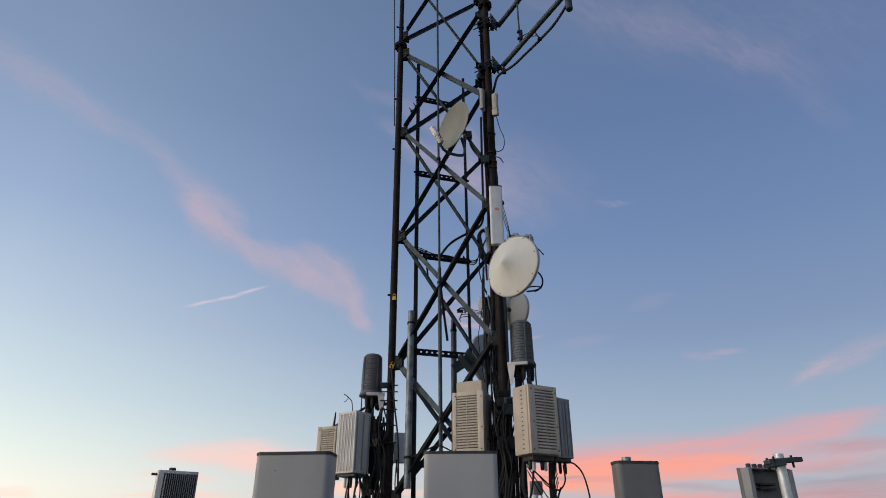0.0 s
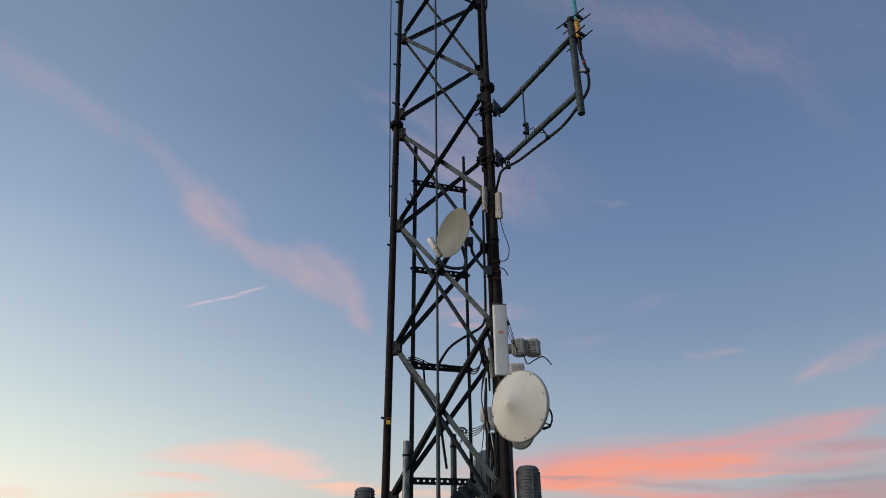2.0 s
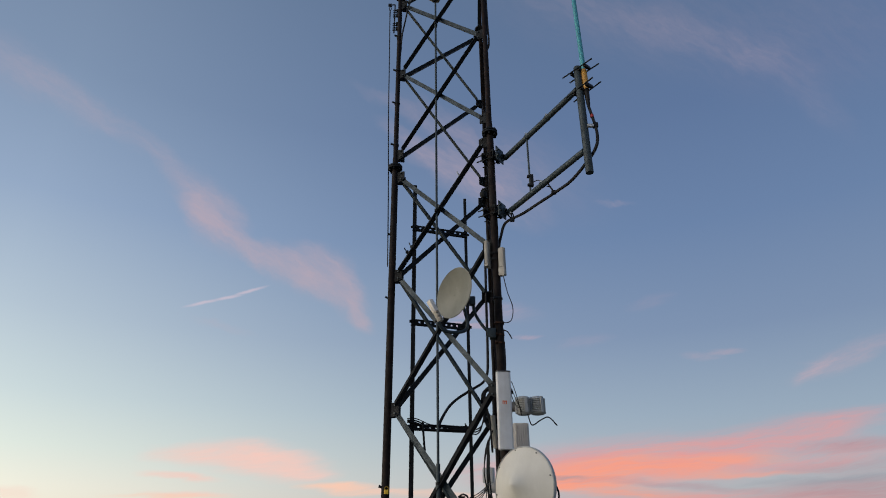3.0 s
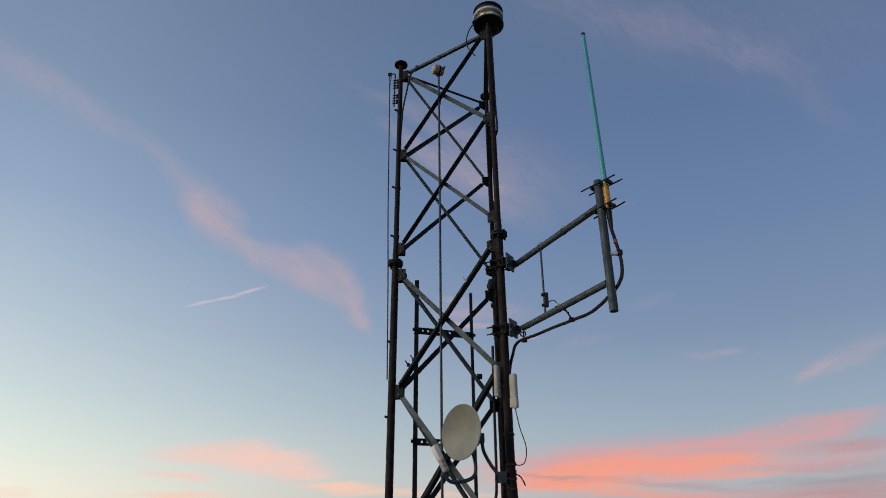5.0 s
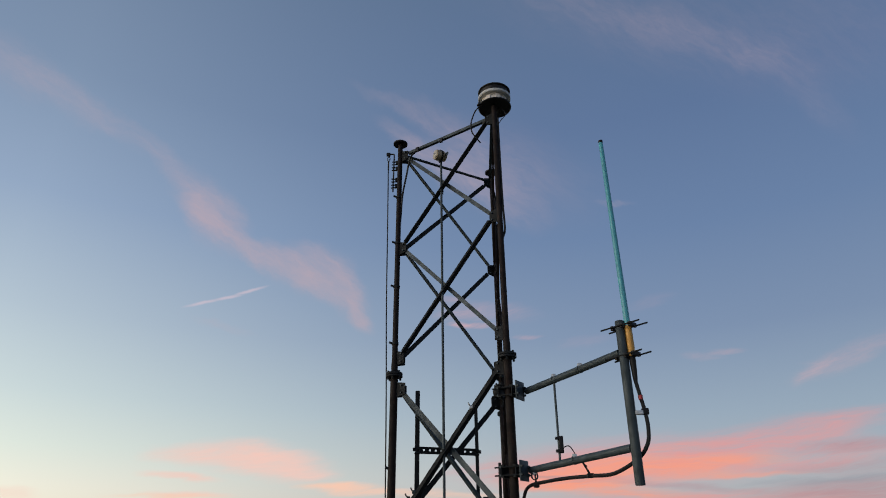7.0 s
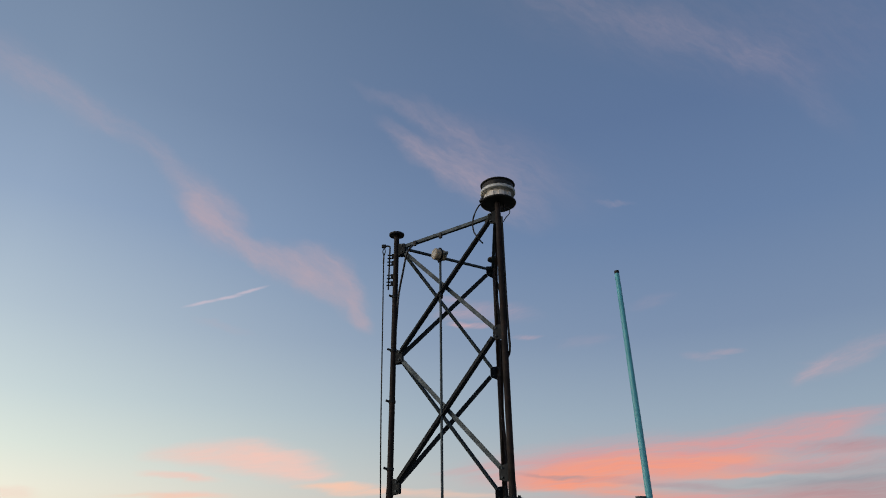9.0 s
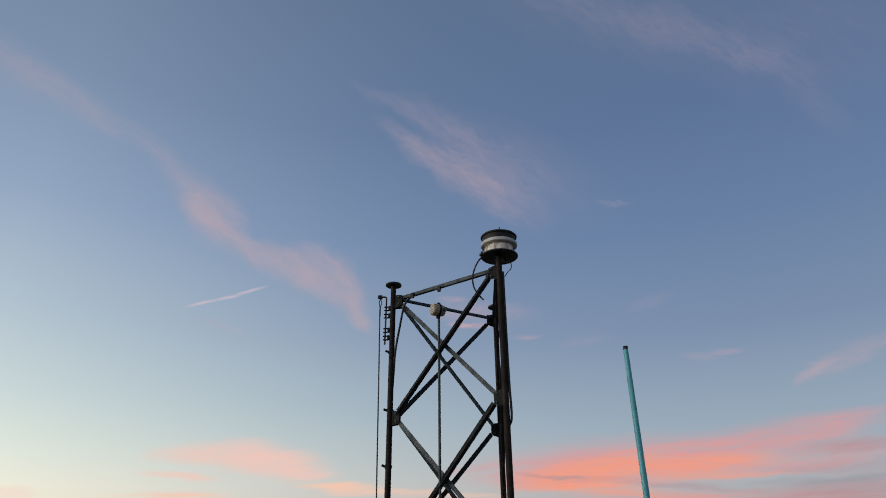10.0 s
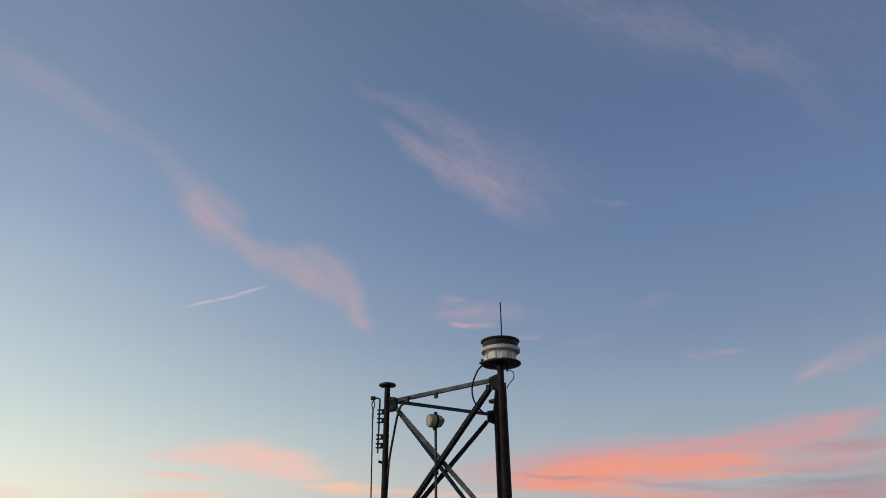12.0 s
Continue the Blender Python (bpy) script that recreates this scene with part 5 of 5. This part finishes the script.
# brackets that hold units and canisters to the legs
bm = bmesh.new()
for z in (13.40, 13.22, 12.92):
    tube(bm, up(A, z), V(-0.60, 5.86, z), 0.016, 10)
    tube(bm, V(-0.60, 5.86, z), V(-0.93, 6.07, z - 0.15), 0.012, 8)
tube(bm, V(-0.60, 5.88, 11.6), V(-0.60, 5.88, 13.48), 0.026, 14)
tagged(part("equipment_bracket", bm, DARKGALV, None), "dark steel bracket holding radio units to the leg", "bracket", "equipment brackets")
bm = bmesh.new()
for z in (13.52, 13.30, 12.90):
    tube(bm, up(B, z), V(0.72, 5.22, z), 0.020, 10)
tube(bm, V(0.72, 5.24, 11.6), V(0.72, 5.24, 13.57), 0.030, 14)
box(bm, V(0.60, 5.13, 13.27), (0.16, 0.12, 0.08), None, 0.01)
box(bm, V(0.60, 5.13, 12.95), (0.16, 0.12, 0.10), None, 0.01)
box(bm, V(0.46, 5.30, 13.1), (0.12, 0.05, 0.06), None, 0.01)
for z in (13.2, 12.95):
    tube(bm, V(0.72, 5.24, z), V(0.98, 5.16, z), 0.014, 8)
tagged(part("equipment_bracket", bm, DARKGALV, None), "dark steel bracket holding radio units to the leg", "bracket", "equipment brackets")
# small tie bolts and ladder-like studs near the west leg
bm = bmesh.new()
for k, z in enumerate((13.56, 13.50, 13.42, 13.34, 13.20, 13.05)):
    tube(bm, up(A, z) + V(-0.06, -0.05, 0), up(A, z) + V(0.10, -0.05, 0), 0.006, 6)
cord(bm, [up(A, 13.75) + V(0.03, -0.05, 0), up(A, 13.4) + V(0.07, -0.05, 0), up(A, 13.0) + V(0.12, -0.06, 0), up(A, 12.4) + V(0.13, -0.06, 0)], 0.008)
box(bm, up(A, 13.56) + V(-0.02, -0.045, 0), (0.08, 0.04, 0.05), None, 0.006)
tagged(part("clamp_set", bm, BLACKMETAL, None), "black clamps and threaded studs round the west leg", "clamp")

# ---- cable runs ----
rng = random.Random(11)


def drop(n, centre, spread, z0, z1, label, r=(0.006, 0.012), sway=0.05, col=None):
    for _ in range(n):
        x, y = centre[0] + rng.uniform(-spread, spread), centre[1] + rng.uniform(-spread, spread)
        pts = []
        m_ = max(3, int((z0 - z1) / 0.22) + 2)
        for k in range(m_):
            z = z0 + (z1 - z0) * k / (m_ - 1)
            pts.append(V(x + rng.uniform(-sway, sway) * (0.3 if k in (0, m_ - 1) else 1), y + rng.uniform(-sway, sway) * 0.6, z))
        cable(label, pts, rng.uniform(*r), col, steps=5)


drop(5, (0.60, 5.30), 0.05, 15.7, 12.0, "black feeder cable running down the mast leg", (0.007, 0.012), 0.012)
drop(4, (0.50, 6.10), 0.04, 14.9, 12.0, "black feeder cable running down the back leg", (0.005, 0.008), 0.02)
drop(3, (0.57, 5.225), 0.02, 17.3, 15.6, "black feeder cable running down the mast leg", (0.007, 0.010), 0.006)
drop(3, (0.72, 4.95), 0.06, 12.82, 11.9, "black jumper cable below a radio unit", (0.006, 0.010), 0.05)
drop(3, (0.93, 5.0), 0.03, 12.80, 11.9, "black jumper cable below a radio unit", (0.008, 0.013), 0.03)
drop(6, (0.56, 5.10), 0.05, 12.95, 11.9, "black jumper cable below a radio unit", (0.006, 0.012), 0.05)
drop(7, (-0.66, 5.76), 0.09, 12.78, 11.9, "black jumper cable below a radio unit", (0.006, 0.010), 0.05)
drop(7, (-0.52, 5.84), 0.07, 13.3, 11.9, "black jumper cable round the west leg", (0.006, 0.012), 0.04)
drop(3, (-0.34, 5.86), 0.05, 12.92, 11.9, "black jumper cable below the white box", (0.005, 0.008), 0.04)
cable("stiff black cable bowed out below the radio units", [V(1.03, 5.05, 12.80), V(1.09, 5.04, 12.79), V(1.15, 5.02, 12.70), V(1.18, 5.0, 12.50), V(1.19, 5.0, 12.2)], 0.006)
cable("black cable looped below the radio units", [V(1.0, 5.02, 12.78), V(1.0, 5.0, 12.66), V(0.93, 4.98, 12.60), V(0.80, 4.95, 12.70), V(0.70, 4.95, 12.8)], 0.006)
cable("black cable looped below the radio units", [V(0.97, 5.02, 12.62), V(0.90, 5.0, 12.47), V(0.80, 5.0, 12.44), V(0.72, 5.05, 12.55), V(0.66, 5.1, 12.75)], 0.007)
cable("pair of thin cables draped behind the mast", [V(-0.216, 5.63, 12.90), V(-0.05, 5.45, 12.95), V(0.05, 5.35, 12.97), V(0.16, 5.38, 12.93), V(0.23, 5.38, 12.92)], 0.006)
sb = thing("surge_box", "small pale box hung among the cables", "box", (0.79, 5.06, 12.62), 20)
bm = bmesh.new()
box(bm, (0, 0, 0), (0.08, 0.07, 0.10), None, 0.012)
part("body", bm, MIDGREY, sb)
bm = bmesh.new()
tube(bm, (-0.02, -0.02, -0.13), (-0.02, -0.02, -0.05), 0.020, 10)
part("gland", bm, WHITE, sb)


# ---- sector antennas on the head frame ----
def sector_antenna(at, turn, w, d, h, label, mat, pipe=None):
    """Panel antenna hung on a mounting pipe; at is the middle of its top front edge."""
    s_ = thing("sector_antenna", label, "antenna", at, turn, "sector antennas")
    bm = bmesh.new()
    o = [(x, y + d / 2) for x, y in rounded(w, d, min(0.035, d * 0.35), 6)]
    extrude(bm, o, -h, -0.016)
    part("radome", bm, mat, s_)
    bm = bmesh.new()
    o = [(x, y + d / 2) for x, y in rounded(w + 0.008, d + 0.008, min(0.038, d * 0.36), 6)]
    extrude(bm, o, -0.017, 0.0)
    bmesh.ops.bevel(bm, geom=[e for e in bm.edges if e.verts[0].co.z > -0.001 and e.verts[1].co.z > -0.001], offset=0.004, segments=2, affect="EDGES")
    part("end_cap", bm, RIM, s_, "dark grey end cap")
    px_, py_, pz_ = pipe or (0.0, d + 0.12, 0.03)
    bm = bmesh.new()
    lathe(bm, [(0.024, pz_ - 0.04), (0.024, pz_), (0.030, pz_), (0.030, -h - 0.1), (0.024, -h - 0.1)][::-1], Matrix.Translation((px_, py_, 0)), 18)
    part("mount_pipe", bm, MOTTLED, s_)
    for z in (-0.22, -h + 0.2):
        bm = bmesh.new()
        y0, y1 = d - 0.005, py_ - 0.02
        box(bm, (px_ * 0.9, (y0 + y1) / 2, z), (0.07, abs(y1 - y0) + 0.02, 0.05), None, 0.005)
        box(bm, (px_, py_, z), (0.09, 0.085, 0.06), None, 0.008)
        part("tilt_bracket", bm, GALV, s_)
    return s_


s1 = sector_antenna((-0.756, 3.690, 12.703), -6, 0.430, 0.17, 1.7, "wide light grey panel antenna with a dark end cap", PANELGREY, (0, 0.30, -0.10))
s2 = sector_antenna((0.192, 4.030, 12.752), -3, 0.450, 0.18, 1.7, "wide light grey panel antenna with a dark end cap", PANELGREY, (0, 0.31, -0.10))
s3 = sector_antenna((1.308, 4.130, 12.706), 8, 0.285, 0.12, 1.7, "narrow grey panel antenna with a pipe stub behind", GREY, (0.01, 0.20, 0.045))
bm = bmesh.new()
lathe(bm, [(0.004, 0), (0.0, 0.003)], Matrix.Translation((-0.09, -0.0, -0.10)) @ Matrix.Rotation(radians(90), 4, "X"), 8)
part("drain_plug", bm, HOLE, s1)
# antenna seen from behind, with its pipe and clamp
s4 = thing("sector_antenna", "grey channel-backed panel antenna on a bright pipe, seen from behind", "antenna", (2.318, 4.70, 12.715), 200, "sector antennas")
W4, D4, H4 = 0.40, 0.11, 1.7
bm = bmesh.new()
extrude(bm, [(x, y + 0.02) for x, y in rounded(W4, 0.04, 0.015, 4)], -H4, 0.0)
part("radome", bm, GREY, s4)
for x in (-W4 / 2 + 0.006, W4 / 2 - 0.006):
    bm = bmesh.new()
    box(bm, (x, 0.04 + (D4 - 0.04) / 2, -H4 / 2), (0.012, D4 - 0.04, H4 - 0.01), None, 0.003, 1)
    box(bm, (x * 0.93, D4 - 0.004, -H4 / 2), (0.03, 0.006, H4 - 0.02), None)
    part("side_flange", bm, PANELGREY, s4, "light grey folded side flange")
bm = bmesh.new()
box(bm, (0, 0.075, -0.006), (W4 - 0.03, 0.06, 0.010), None, 0.002, 1)
part("top_lip", bm, MIDGREY, s4)
for z in (-0.105, -0.135):
    bm = bmesh.new()
    box(bm, (0.02, 0.062, z), (0.14, 0.04, 0.014), None, 0.003, 1)
    part("cross_bar", bm, RIM, s4, "dark cross bar")
for k in range(5):
    bm = bmesh.new()
    lathe(bm, [(0.010, -0.03), (0.017, -0.022), (0.017, 0.012), (0.012, 0.018), (0.0, 0.019)], Matrix.Translation((0.165 - 0.052 * k, 0.085, 0.006)), 12)
    part("knob", bm, GALV, s4)
bm = bmesh.new()
lathe(bm, [(0.026, 0.035), (0.026, 0.075), (0.033, 0.075), (0.033, -H4 - 0.1), (0.026, -H4 - 0.1)][::-1], Matrix.Translation((0.03, 0.23, 0)), 20)
part("mount_pipe", bm, ZINC, s4, "bright galvanised pipe")
bm = bmesh.new()
pm = Matrix.Translation((0.03, 0.23, 0.030)) @ Matrix.Rotation(radians(-200), 4, "Z") @ Matrix.Rotation(radians(-4), 4, "Y")
extrude(bm, [(-0.09, -0.050), (0.06, -0.055), (0.15, -0.020), (0.16, 0.02), (0.05, 0.065), (-0.08, 0.06)], -0.014, 0.014, pm)
box(bm, (-0.03, 0.0, -0.024), (0.09, 0.11, 0.022), pm, 0.004)
part("clamp_plate", bm, GALV, s4)
for x, y in ((-0.06, -0.045), (-0.06, 0.045), (0.07, -0.03)):
    bm = bmesh.new()
    tube(bm, pm @ V(x, y, -0.05), pm @ V(x, y, 0.028), 0.008, 8)
    part("bolt", bm, DARKGALV, s4)
for z in (-0.35, -H4 + 0.2):
    bm = bmesh.new()
    box(bm, (0.03, 0.15, z), (0.08, 0.16, 0.05), None, 0.006)
    part("tilt_bracket", bm, GALV, s4)
# finned unit on the far corner of the head frame
s5 = thing("radio_unit", "dark finned radio unit on a far corner pipe", "radio unit", (-2.31, 5.98, 12.56), 35, "radio units")
bm = bmesh.new()
box(bm, (0, 0, 0), (0.345, 0.10, 0.55), None, 0.010)
part("body", bm, PALE, s5)
bm = bmesh.new()
box(bm, (0.02, -0.051, 0.0), (0.29, 0.006, 0.50), None)
part("fin_bed", bm, RIM, s5)
fin_me = None
for row in (0.135, -0.125):
    for k in range(16):
        if fin_me is None:
            bm = bmesh.new()
            box(bm, (0, 0, 0), (0.006, 0.03, 0.235))
            f_ = part("fin", bm, MIDGREY, s5, smooth=False)
            fin_me = f_.data
        else:
            f_ = new("fin", fin_me)
            f_.parent = s5
        f_.matrix_basis = Matrix.Translation((-0.11 + 0.0175 * k, -0.066, row - 0.005))
bm = bmesh.new()
tube(bm, (-0.03, 0.09, -2.1), (-0.03, 0.09, 0.31), 0.030, 14)
part("mount_pipe", bm, GALV, s5)
bm = bmesh.new()
box(bm, (-0.17, 0.0, 0.24), (0.10, 0.02, 0.02), None, 0.003)
box(bm, (-0.03, 0.06, 0.0), (0.08, 0.08, 0.10), None, 0.004)
part("bracket", bm, GALV, s5)

# head frame below, tying the pipes to the mast
hf = thing("head_frame", "galvanised pipe head frame clamped round the mast", "frame")
for z in (11.25, 10.6):
    spots = [V(-0.72, 3.99, z), V(0.21, 4.34, z), V(1.21, 4.33, z), V(2.364, 4.484, z), V(-2.386, 6.037, z)]
    for p, q in ((spots[4], spots[0]), (spots[0], spots[1]), (spots[1], spots[2]), (spots[2], spots[3])):
        bm = bmesh.new()
        tube(bm, p, q, 0.032, 14)
        part("face_pipe", bm, GALV, hf)
    for q, leg in ((spots[0], A), (spots[2], B), (spots[3], B), (spots[4], A)):
        bm = bmesh.new()
        tube(bm, q, up(leg, z), 0.032, 14)
        part("stand_off", bm, GALV, hf)

# clamps and cable slack round the front leg
for x, y, z, s_ in ((0.575, 5.10, 13.34, 0.10), (0.56, 5.10, 13.17, 0.12), (0.60, 5.10, 12.78, 0.11)):
    bm = bmesh.new()
    box(bm, (x, y, z), (s_, 0.05, 0.055), None, 0.006)
    box(bm, (x, y + 0.12, z), (s_, 0.04, 0.055), None, 0.006)
    for dx in (-0.4, 0.4):
        tube(bm, V(x + dx * s_, y - 0.06, z), V(x + dx * s_, y + 0.16, z), 0.007, 8)
    tagged(part("leg_clamp", bm, DARKGALV, None), "galvanised clamp bolted round the mast leg", "clamp", "leg clamps")
drop(6, (0.55, 5.08), 0.05, 13.25, 12.0, "black jumper cable looped at the front leg", (0.005, 0.009), 0.06)
drop(5, (-0.50, 5.74), 0.06, 13.35, 12.1, "black jumper cable looped at the west leg", (0.005, 0.009), 0.06)
drop(4, (-0.62, 5.70), 0.05, 12.80, 12.1, "thin dark red and black jumper cable", (0.004, 0.006), 0.08)
for k in range(3):
    cable("thin cable slung between the radio units", [V(0.72, 4.98, 12.80 - 0.03 * k), V(0.80, 4.96, 12.70 - 0.06 * k), V(0.88, 4.97, 12.62 - 0.08 * k), V(0.95, 5.0, 12.72 - 0.03 * k)], 0.004)
drop(9, (0.60, 5.20), 0.07, 13.45, 12.0, "black feeder cable bundled at the front leg", (0.007, 0.012), 0.025)
drop(5, (0.50, 5.22), 0.04, 13.30, 12.0, "black feeder cable bundled at the front leg", (0.006, 0.010), 0.035)
cable("thin black cable hanging inside the mast", [V(0.50, 6.22, 14.50), V(0.47, 6.10, 14.30), V(0.44, 6.02, 14.10), V(0.46, 6.05, 13.9), V(0.50, 6.08, 13.6)], 0.004)
cable("thin black cable hanging inside the mast", [V(0.52, 6.22, 14.45), V(0.50, 6.12, 14.25), V(0.52, 6.08, 14.0), V(0.50, 6.08, 13.7)], 0.004)
drop(8, (0.52, 5.30), 0.06, 14.25, 12.0, "black feeder cable bundled behind the front leg", (0.008, 0.013), 0.02)
drop(6, (-0.44, 5.83), 0.06, 13.45, 12.1, "black feeder cable bundled at the west leg", (0.007, 0.012), 0.04)
